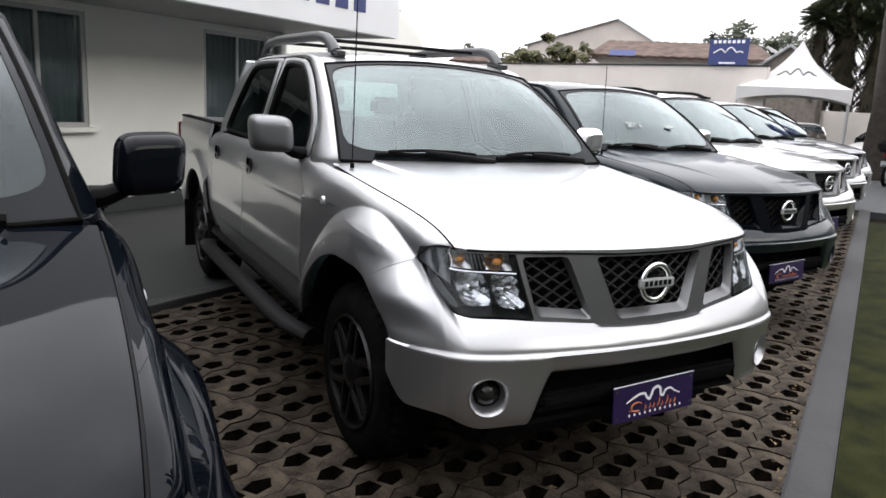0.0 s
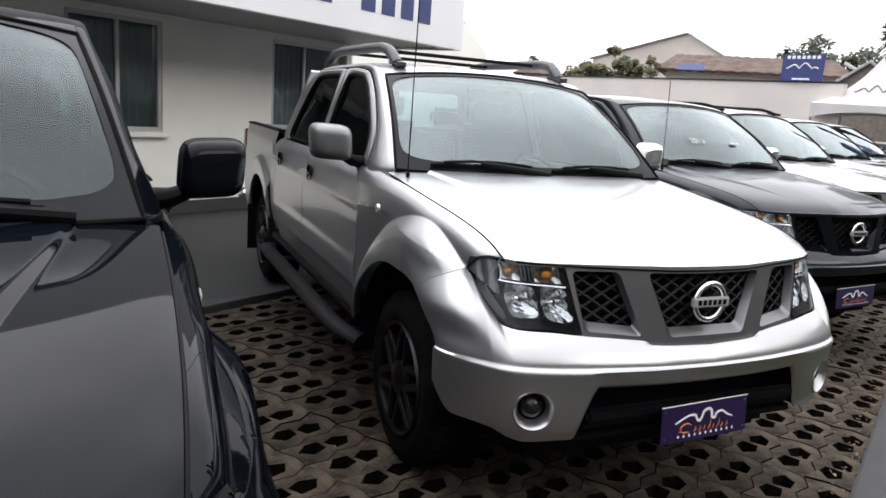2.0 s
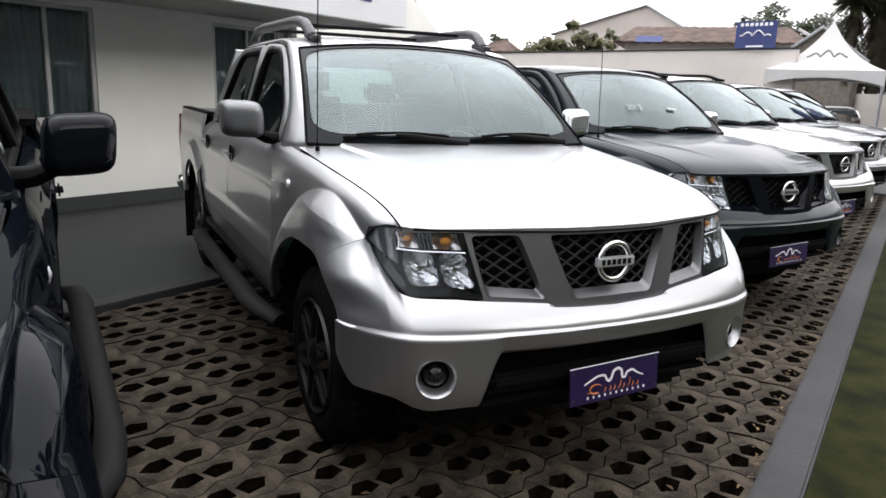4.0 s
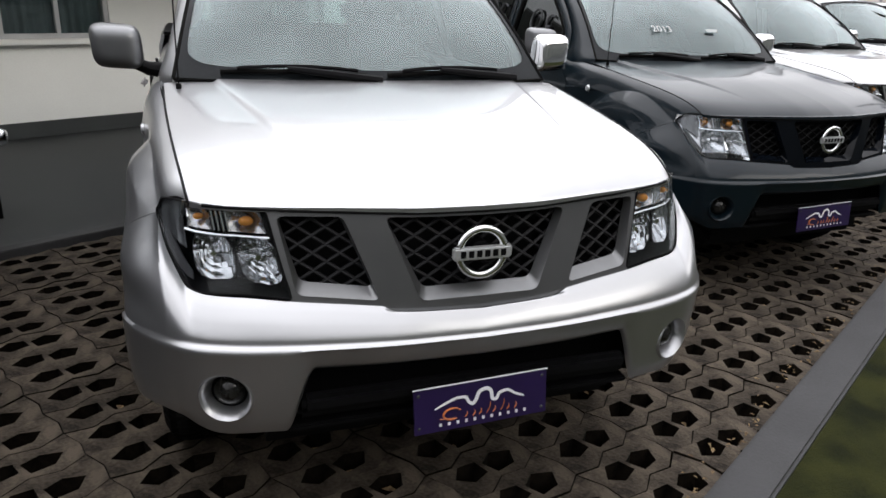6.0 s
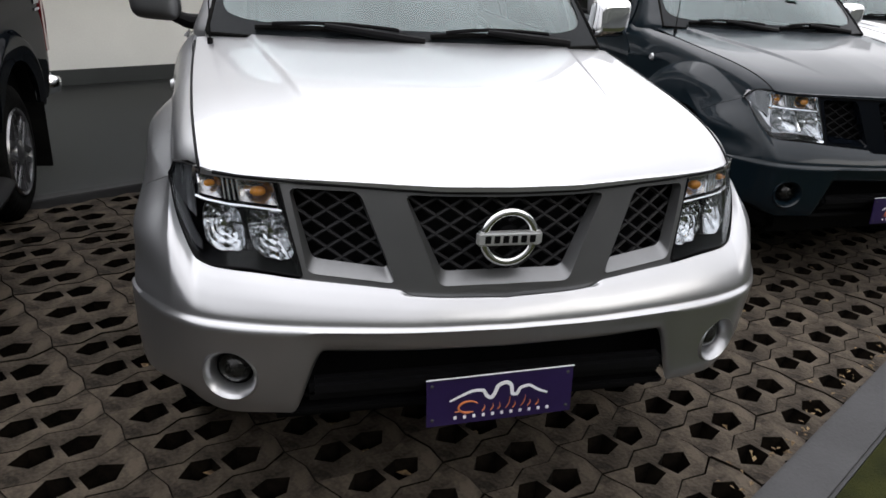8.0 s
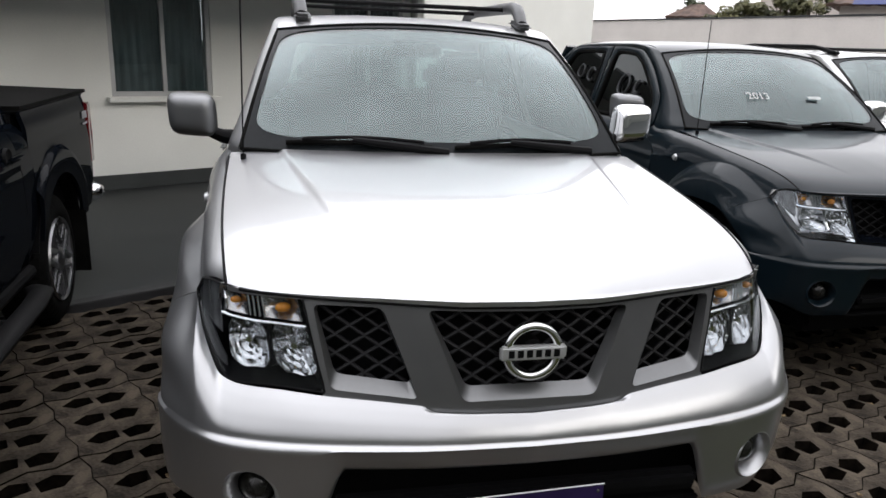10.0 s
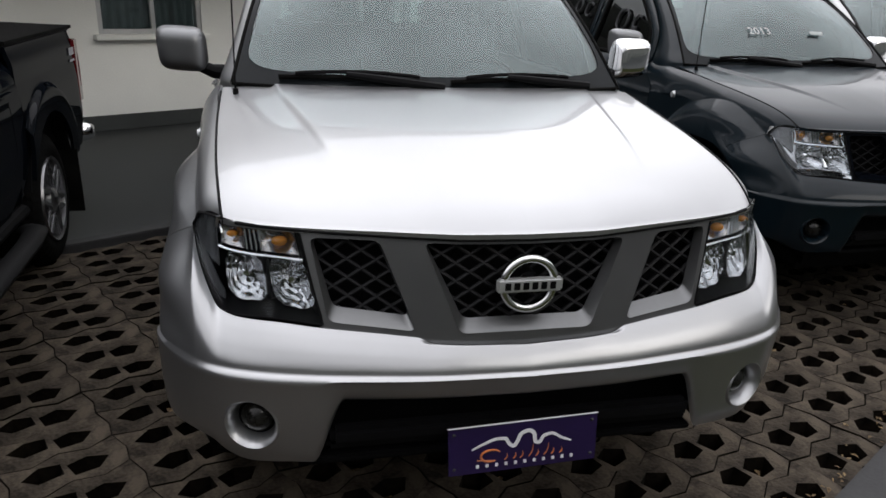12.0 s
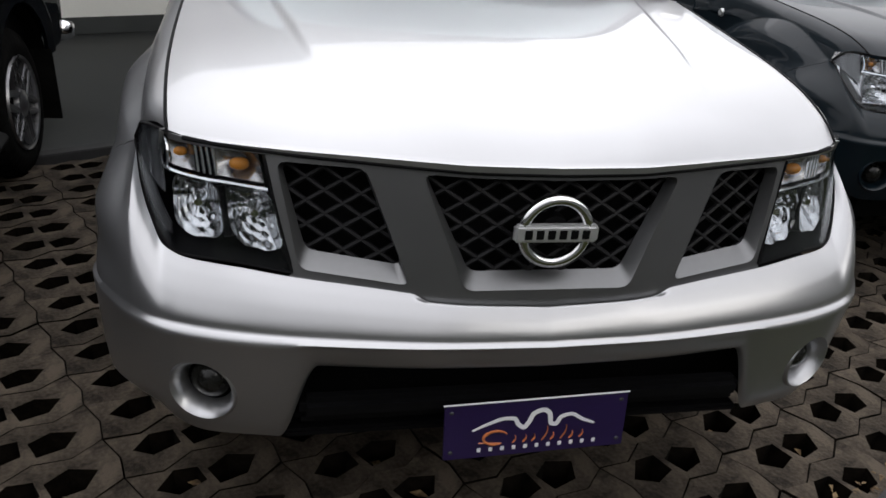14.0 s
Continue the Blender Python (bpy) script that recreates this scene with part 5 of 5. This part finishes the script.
def small_car(name, at, turn, label):
    """A plain white hatchback far behind the row."""
    c = new(name)
    tagged(place(c, pose(*at, 0, 0, turn)), label, "car", "cars under the tent")
    prof = curve_fn([0, 0.08, 0.5, 1.1, 1.2, 2.6, 3.6, 3.75, 3.8], [0.45, 0.72, 0.82, 0.92, 0.93, 0.96, 0.95, 0.85, 0.5])
    def hull(u, v):
        y = 3.8 * u
        a = math.pi * v
        x = 0.80 * math.copysign(abs(math.cos(a)) ** 0.3, math.cos(a))
        return (x, y, 0.25 + (prof(y) - 0.25) * abs(math.sin(a)) ** 0.35)
    part("body", grid(hull, 40, 24), WHITECAR, c)
    def top(u, v, lift=0.0):
        y = 1.0 + 2.5 * u
        a = math.pi * v
        h = 0.90 + 0.55 * math.sin(math.pi * min(1, max(0, u * 0.86 + 0.07))) ** 0.45
        return ((0.70 - 0.10 * math.sin(a)) * math.copysign(abs(math.cos(a)) ** 0.4, math.cos(a)), y, 0.88 + (h - 0.88) * abs(math.sin(a)) ** 0.5 + lift)
    part("glasshouse", grid(lambda u, v: top(u, v), 24, 20), DARKPANE, c, "dark car windows")
    part("roof", grid(lambda u, v: top(0.28 + 0.55 * u, 0.25 + 0.5 * v, 0.012), 10, 10), WHITECAR, c, thick=0.02)
    for s in (-1, 1):
        for u in (0.28, 0.55, 0.83):
            part("pillar", tube([top(u - (0.14 if u < 0.3 else 0), 0.5 + s * 0.46, 0.01), top(u, 0.5 + s * 0.30, 0.015)], 0.04, 6), WHITECAR, c)
        for y in (0.72, 3.05):
            w = part("wheel", lathe([(s * 0.62, 0.05), (s * 0.62, 0.29), (s * 0.78, 0.29), (s * 0.80, 0.20), (s * 0.80, 0.001)], 24, at=(0, y, 0.285)), RUBBER, c)
            part("rim", lathe([(s * 0.805, 0.17), (s * 0.81, 0.10), (s * 0.808, 0.001)], 16, at=(0, y, 0.285)), ALLOY_BRIGHT, w)
    part("headlight", box((1.3, 0.05, 0.12), (0, 0.03, 0.62), 0.02), CHROME, c)
    return c


WHITECAR = paint("white_car_paint", (0.75, 0.75, 0.74), 0.0, 0.35)
DARKPANE = mat("dark_car_glass", (0.03, 0.035, 0.04), 0.05, vary=0.1, coat=1.0)
small_car("white_car", (20.9, 14.9, -0.005), -50, "white hatchback parked under the tent")
small_car("white_car", (21.3, 13.2, -0.005), -82, "white hatchback parked side-on behind the tent")

far_wall = part("far_wall", box((0.2, 16, 2.0), (0, 0, 0.95), 0.01), BLOCKWALL, None, "beige wall behind the tent", smooth=False)
tagged(place(far_wall, pose(27.0, 12.5, 0, 0, 0, 20)), kind="structure")


# ---- parked motorcycle, seen from behind ----
def motorcycle(at, turn):
    m = new("motorcycle")
    tagged(place(m, pose(*at, 0, 0, turn)), "dark parked motorcycle with a red tail lamp", "motorcycle")
    for y, nm in ((0.0, "rear_wheel"), (1.28, "front_wheel")):
        ring = [(0, y + 0.27 * math.cos(a), 0.31 + 0.27 * math.sin(a)) for a in (2 * math.pi * q / 32 for q in range(33))]
        w = part(nm, tube(ring, 0.045, 8, caps=False), RUBBER, m)
        ring = [(0, y + 0.225 * math.cos(a), 0.31 + 0.225 * math.sin(a)) for a in (2 * math.pi * q / 32 for q in range(33))]
        part("rim", tube(ring, 0.014, 6, caps=False), CHROME, w)
        bm = bmesh.new()
        for q in range(12):
            a = math.pi * q / 6
            tube([(0, y, 0.31), (0, y + 0.22 * math.cos(a), 0.31 + 0.22 * math.sin(a))], 0.005, 4, bm)
        lathe([(-0.05, 0.001), (-0.05, 0.04), (0.05, 0.04), (0.05, 0.001)], 14, at=(0, y, 0.31), bm=bm)
        part("spokes", bm, STEEL, w)
    part("fuel_tank", grid(lambda u, v: (0.15 * math.sin(math.pi * u) ** 0.5 * math.cos(2 * math.pi * v), 0.62 + 0.46 * u, 0.80 + 0.12 * math.sin(math.pi * u) ** 0.5 * math.sin(2 * math.pi * v)), 12, 16), BLACK, m)
    part("seat", grid(lambda u, v: (0.13 * math.cos(2 * math.pi * v), -0.12 + 0.78 * u, 0.80 + 0.04 * u * (1 - u) + 0.055 * math.sin(2 * math.pi * v)), 12, 12), RUBBER, m, "black seat")
    part("engine", box((0.30, 0.36, 0.30), (0, 0.66, 0.46), 0.06), GREYPLASTIC, m)
    bm = tube([(0.10, 0.0, 0.31), (0.10, 0.45, 0.36), (0.08, 0.7, 0.62)], 0.03, 8)
    tube([(-0.10, 0.0, 0.31), (-0.10, 0.45, 0.36), (-0.08, 0.7, 0.62)], 0.03, 8, bm)
    for x in (-0.08, 0.08):
        tube([(x, 1.28, 0.31), (x, 1.02, 0.98)], 0.022, 8, bm)
    part("frame", bm, STEEL, m)
    part("handlebar", tube([(-0.36, 0.88, 1.05), (-0.2, 0.96, 1.02), (0, 1.0, 1.0), (0.2, 0.96, 1.02), (0.36, 0.88, 1.05)], 0.016, 8), PLASTIC, m)
    part("rear_fender", tube([(0, -0.30, 0.52), (0, -0.20, 0.66), (0, 0.0, 0.74)], 0.07, 8, flat=0.3), PLASTIC, m)
    part("tail_lamp", box((0.16, 0.07, 0.09), (0, -0.26, 0.80), 0.02), RED, m, "red tail lamp")
    part("blank_plate", box((0.18, 0.01, 0.13), (0, -0.30, 0.58), 0.003), STEEL, m)
    part("exhaust", tube([(0.16, 0.6, 0.30), (0.17, 0.2, 0.30), (0.18, -0.2, 0.36)], 0.045, 10), CHROME, m)
    part("luggage_box", box((0.40, 0.36, 0.28), (0, -0.22, 1.00), 0.06, seg=3), PLASTIC, m, "black luggage box")
    part("stand", tube([(-0.1, 0.5, 0.3), (-0.24, 0.5, 0.01)], 0.012, 6), STEEL, m)
    return m


motorcycle((16.4, 9.35, -0.006), -75)

# ---- sign column ----
totem = new("sign_column")
tagged(place(totem, pose(15.2, 8.2, -0.006, 0, 0, 31)), "grey sign column with a blue panel on top", "sign column")
part("column", box((0.9, 0.5, 2.6), (0, 0, 1.3), 0.02), STEEL, totem, smooth=False)
part("plinth", box((1.0, 0.6, 0.3), (0, 0, 0.15), 0.02), SKIRT, totem, smooth=False)
part("blue_panel", box((1.3, 0.52, 2.6), (0, 0, 3.9), 0.02), SIGNBLUE, totem, smooth=False)

# ---- houses behind the wall ----
gable_house("house", (32.81, 42.2, -0.06), -62, 10.4, 6.0, 6.2, 7.98, PLASTER, SHEETROOF, "tall beige gabled house with a grey roof", 2.05)
def hip_house(at, turn, w, d, eave, ridge, hip=0.42):
    h = new("house")
    tagged(place(h, pose(*at, 0, 0, turn)), "low house with a red clay tile roof", "house")
    part("wall", box((w, d, eave), (0, d / 2, eave / 2)), PLASTER, h, smooth=False)
    def front(u, v):
        x = (2 * u - 1) * (w / 2 + 0.5) * (1 - hip * v)
        return (x, -0.5 + (d / 2 + 0.5) * v, eave + (ridge - eave) * v + 0.04 * abs(math.sin(u * w * 7)))
    part("roof", grid(front, 90, 6), ROOFTILE, h, smooth=False, thick=0.1)
    for s in (-1, 1):
        part("roof_side", grid(lambda u, v: (s * (w / 2 + 0.5) * (1 - hip * v), -0.5 + (d / 2 + 0.5) * v + (1 - v) * (d + 1) * u, eave + (ridge - eave) * v), 4, 4), ROOFTILE, h, smooth=False, thick=0.1)
    for k in (-0.28, 0.05, 0.33):
        part("window", box((0.18 * w, 0.06, 1.0), (k * w, -0.02, eave - 1.0), 0.01), DARKPANE, h, smooth=False)
    return h


red_roof = hip_house((23.0, 23.4, -0.06), -45, 7.2, 6, 4.05, 5.0, 0.14)
part("awning", grid(lambda u, v: (-3.05 + 1.15 * u, -0.75 - 0.35 * v, 4.28 - 0.28 * v), 8, 3), SIGNBLUE, red_roof, "small blue awning", thick=0.02)
part("gable_trim", tube([(3.55, -0.55, 4.62), (4.15, -0.6, 4.30)], 0.07, 6), CANVAS, red_roof, "white end trim")
hip_house((21.85, 40.2, -0.06), -35, 2.2, 3.4, 4.15, 4.98, 0.75)
shed = gable_house("shed", (24.2, 18.6, -0.06), -58, 2.9, 4, 3.4, 4.5, WOOD, SHEETROOF, "grey timber shed gable behind the wall")


# ---- trees ----
def tree(at, height, spread, low, clumps, leaf, seed, label, leaf_size=0.16, per=70):
    rnd = random.Random(seed)
    t = new("tree")
    tagged(place(t, pose(*at)), label, "tree")
    bm = tube([(0, 0, 0), (0.05, 0.03, height * 0.3), (-0.05, 0.05, height * 0.6), (0, 0, height * 0.85)], [0.16, 0.13, 0.09, 0.03], 10)
    cores = []
    for k in range(clumps):
        a, r = rnd.uniform(0, 6.28), spread * math.sqrt(rnd.random())
        z = low + (height - low) * (rnd.random() ** 0.8) * (1 - 0.35 * (r / spread) ** 2)
        p = Vector((r * math.cos(a), r * math.sin(a), z))
        cores.append(p)
        if k % 2 == 0:
            tube([(0, 0, height * 0.35), p * 0.5 + Vector((0, 0, height * 0.2)), p], [0.05, 0.03, 0.012], 5, bm)
    part("trunk", bm, BARK, t)
    verts, faces = [], []
    for p in cores:
        size = spread * rnd.uniform(0.20, 0.36)
        for _ in range(per):
            d = Vector((rnd.gauss(0, 1), rnd.gauss(0, 1), rnd.gauss(0, 0.75))).normalized() * size * rnd.random() ** 0.4
            c = p + d
            ax = Vector((rnd.gauss(0, 1), rnd.gauss(0, 1), rnd.gauss(0, 1))).normalized()
            bx = ax.orthogonal().normalized()
            s = leaf_size * rnd.uniform(0.6, 1.3)
            i = len(verts)
            verts += [c - ax * s, c + bx * s * 0.45, c + ax * s, c - bx * s * 0.45 + Vector((0, 0, 0.02))]
            faces.append((i, i + 1, i + 2, i + 3))
    me = bpy.data.meshes.new("crown")
    me.from_pydata([tuple(v) for v in verts], [], faces)
    me.materials.append(leaf)
    crown = new("crown", me)
    crown.parent = t
    return t


tree((16.5, 28.3, -0.06), 3.75, 0.8, 2.4, 26, LEAF, 13, "low green shrub behind the wall", 0.12, 130)
tree((17.4, 27.7, -0.06), 4.15, 1.0, 2.4, 40, LEAF, 3, "round green garden tree behind the wall", 0.12, 130)
tree((18.5, 26.9, -0.06), 4.9, 0.9, 2.4, 40, LEAF, 4, "green garden tree behind the wall", 0.12, 130)
tree((19.4, 26.3, -0.06), 4.95, 0.75, 2.4, 26, LEAF, 5, "thin pale green shrub behind the wall", 0.12, 60)
tree((22.9, 42.3, -0.06), 5.3, 0.9, 3.4, 30, LEAFDARK, 6, "dark tree far behind the wall")
tree((32.6, 28.6, -0.06), 6.9, 1.6, 3.6, 44, LEAFDARK, 7, "dark spreading tree behind the wall")
tree((34.6, 26.6, -0.06), 6.4, 1.8, 3.6, 40, LEAFDARK, 8, "dark spreading tree behind the wall")
tree((24.2, 21.9, -0.06), 4.2, 0.8, 2.6, 14, LEAF, 9, "small shrub below the red roof")


def palm(at, height, seed, label, fronds=30, length=1.9, skirt=26):
    rnd = random.Random(seed)
    t = new("palm_tree")
    tagged(place(t, pose(*at)), label, "palm tree")
    part("trunk", tube([(0, 0, 0), (0.05, 0, height * 0.5), (0, 0, height)], [0.24, 0.2, 0.18], 12), BARK, t)
    for name, count, leaf, lo, hi, reach, drop in (("crown", fronds, PALMLEAF, -0.45, 1.35, 1.0, 0.0), ("skirt", skirt, DRYFROND, -1.45, -0.35, 0.85, 3.4)):
        verts, faces = [], []
        for k in range(count):
            a, el = rnd.uniform(0, 6.28), rnd.uniform(lo, hi)
            ln = length * reach * rnd.uniform(0.7, 1.1)
            base = Vector((0, 0, height - rnd.uniform(0, 1) * drop))
            d = Vector((math.cos(a) * math.cos(el), math.sin(a) * math.cos(el), math.sin(el)))
            side = Vector((-math.sin(a), math.cos(a), 0))
            for q in range(22):
                u = 0.22 + 0.78 * q / 21
                p = base + d * ln * u * 0.8 + Vector((0, 0, -0.32 * ln * u * u))
                for s in (-1, 1):
                    tip = p + (side * s * rnd.uniform(0.5, 0.9) + d * 0.7 + Vector((0, 0, rnd.uniform(-0.6, -0.1)))).normalized() * ln * 0.30 * (1.1 - 0.6 * abs(u - 0.5))
                    w = d * 0.030
                    i = len(verts)
                    verts += [p - w, p + w, tip]
                    faces.append((i, i + 1, i + 2))
        me = bpy.data.meshes.new(name)
        me.from_pydata([tuple(v) for v in verts], [], faces)
        me.materials.append(leaf)
        crown = new(name, me)
        crown.parent = t
    return t


palm((26.2, 17.6, -0.06), 6.6, 21, "tall palm tree with a shaggy crown", fronds=190, length=1.7, skirt=260)
palm((26.4, 16.4, -0.06), 5.4, 22, "palm tree with hanging dry fronds", fronds=130, length=1.4, skirt=170)
palm((25.2, 18.1, -0.06), 5.6, 23, "palm tree behind the tent", fronds=110, length=1.2, skirt=110)
big = new("tree")
tagged(place(big, pose(18.3, 10.85, -0.06)), "thick dark tree trunk beside the drive", "tree")
part("trunk", tube([(0, 0, 0), (0.05, 0, 2), (-0.1, 0.05, 4.5), (0, 0, 8)], [0.42, 0.33, 0.30, 0.26], 14), DARKBARK, big)

# ---- pierced concrete pavers ----
PU, PV = 0.3655, 0.183
U0, V0 = 0.897, 0.222


def paver_mesh(seed, wobble=0.004):
    rnd = random.Random(seed)
    hu, hv, g = PU / 2 - 0.0024, PV / 2 - 0.0024, 0.016
    jig = lambda: rnd.uniform(-wobble, wobble)
    edge = [(-hu, -hv + g), (-hu * 0.5, -hv - g), (0, -hv + g), (hu * 0.5, -hv - g), (hu, -hv + g), (hu + g, g * 0.4), (hu, hv + g), (hu * 0.5, hv - g), (0, hv + g), (-hu * 0.5, hv - g), (-hu, hv + g), (-hu + g, g * 0.4)]
    holes = []
    for s in (-1, 1):
        c = (s * 0.066, -s * 0.013)
        shape = [(-s * 0.053, -0.038), (-s * 0.058, 0.031), (s * 0.006, 0.049), (s * 0.067, 0.006), (s * 0.024, -0.045)]
        pts = [(c[0] + a + jig(), c[1] + b + jig()) for a, b in shape]
        holes.append(pts)
    return edge, holes


def build_paver(bm, edge, holes, at=(0, 0), z=0.0, tilt=(0, 0)):
    before = set(bm.verts)
    edges = []
    for loop in (edge, *holes):
        vs = [bm.verts.new((a + at[0], b + at[1], z + a * tilt[0] + b * tilt[1])) for a, b in loop]
        edges += [bm.edges.new((vs[k], vs[(k + 1) % len(vs)])) for k in range(len(vs))]
    made = bmesh.ops.triangle_fill(bm, edges=edges, use_beauty=True, use_dissolve=False, normal=(0, 0, 1))["geom"]
    faces = [f for f in made if isinstance(f, bmesh.types.BMFace)]
    side = [e for e in edges if e.is_valid]
    # slope a small worn rim, then the drop
    low = {}
    for e in side:
        for v in e.verts:
            if v not in low:
                low[v] = bm.verts.new((v.co.x, v.co.y, v.co.z - 0.115))
    for e in side:
        a, b = e.verts
        bm.faces.new((a, b, low[b], low[a]))
    return bm


paving = new("pavement")
tagged(lot(paving), "pierced concrete grass pavers with dark soil and painted shade in the holes", "pavement", kind="structure")
variants = []
for k in range(6):
    bm = build_paver(bmesh.new(), *paver_mesh(k))
    bmesh.ops.recalc_face_normals(bm, faces=bm.faces)
    me = bpy.data.meshes.new("paver")
    bm.to_mesh(me)
    bm.free()
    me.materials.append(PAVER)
    me.materials.append(HOLESHADE)
    # upright faces take the painted shade, top faces the paver concrete
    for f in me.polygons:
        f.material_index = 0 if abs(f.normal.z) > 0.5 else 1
    variants.append(me)
rnd = random.Random(11)
cells = []
for i in range(-26, 32):
    for j in range(-1, 21):
        u, v = U0 + i * PU, V0 + j * PV
        if v < -0.02 or v > PAVE_V - 0.17 or u > PAVE_U - 0.2:
            continue
        cells.append((u, v))
near = sorted(cells, key=lambda c: math.hypot((c[0] - 0.5) / 1.6, c[1] - 1.1))
for u, v in near[:300]:
    p = new("paver", variants[rnd.randrange(6)])
    p.parent = paving
    p.matrix_basis = pose(u, v, rnd.uniform(-0.003, 0.003), rnd.uniform(-0.7, 0.7), rnd.uniform(-0.5, 0.5), rnd.uniform(-0.8, 0.8))
verts, faces, slots = [], [], []
for u, v in near[300:]:
    me = variants[rnd.randrange(6)]
    o = len(verts)
    dz = rnd.uniform(-0.003, 0.003)
    verts += [(q.co.x + u, q.co.y + v, q.co.z + dz) for q in me.vertices]
    faces += [tuple(o + w for w in f.vertices) for f in me.polygons]
    slots += [f.material_index for f in me.polygons]
me = bpy.data.meshes.new("paver_field")
me.from_pydata(verts, [], faces)
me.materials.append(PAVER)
me.materials.append(HOLESHADE)
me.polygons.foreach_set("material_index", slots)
field = new("paver_field", me)
field.parent = paving
field["kind"] = "stuff"


# dry leaves and grit in the openings and along the kerb
LEAFBROWN = mat("dry_leaf", (0.10, 0.055, 0.022), 0.8, vary=0.4, scale=40, second=(0.22, 0.15, 0.07))
rnd = random.Random(29)
verts, faces = [], []
for k in range(420):
    if k < 260:
        u, v = rnd.uniform(-1.0, 8.5), -0.03 + abs(rnd.gauss(0, 0.05))
        z, size = 0.006, rnd.uniform(0.006, 0.016)
    else:
        i, j = rnd.randrange(-3, 20), min(18, int(abs(rnd.gauss(0, 5))))
        side = rnd.choice((-1, 1))
        u, v = U0 + i * PU + side * 0.066 + rnd.gauss(0, 0.02), V0 + j * PV - side * 0.013 + rnd.gauss(0, 0.014)
        z, size = rnd.uniform(-0.06, -0.015), rnd.uniform(0.014, 0.030)
    a, lift = rnd.uniform(0, 6.28), rnd.uniform(0.002, 0.012)
    c, d = math.cos(a) * size, math.sin(a) * size
    o = len(verts)
    verts += [(u - c, v - d, z), (u - d * 0.5, v + c * 0.5, z + lift), (u + c, v + d, z + rnd.uniform(0, lift)), (u + d * 0.5, v - c * 0.5, z + lift)]
    faces.append((o, o + 1, o + 2, o + 3))
me = bpy.data.meshes.new("dry_leaves")
me.from_pydata(verts, [], faces)
me.materials.append(LEAFBROWN)
tagged(lot(new("dry_leaves", me)), "scattered small dry brown leaves on the pavers", "leaves", kind="stuff")
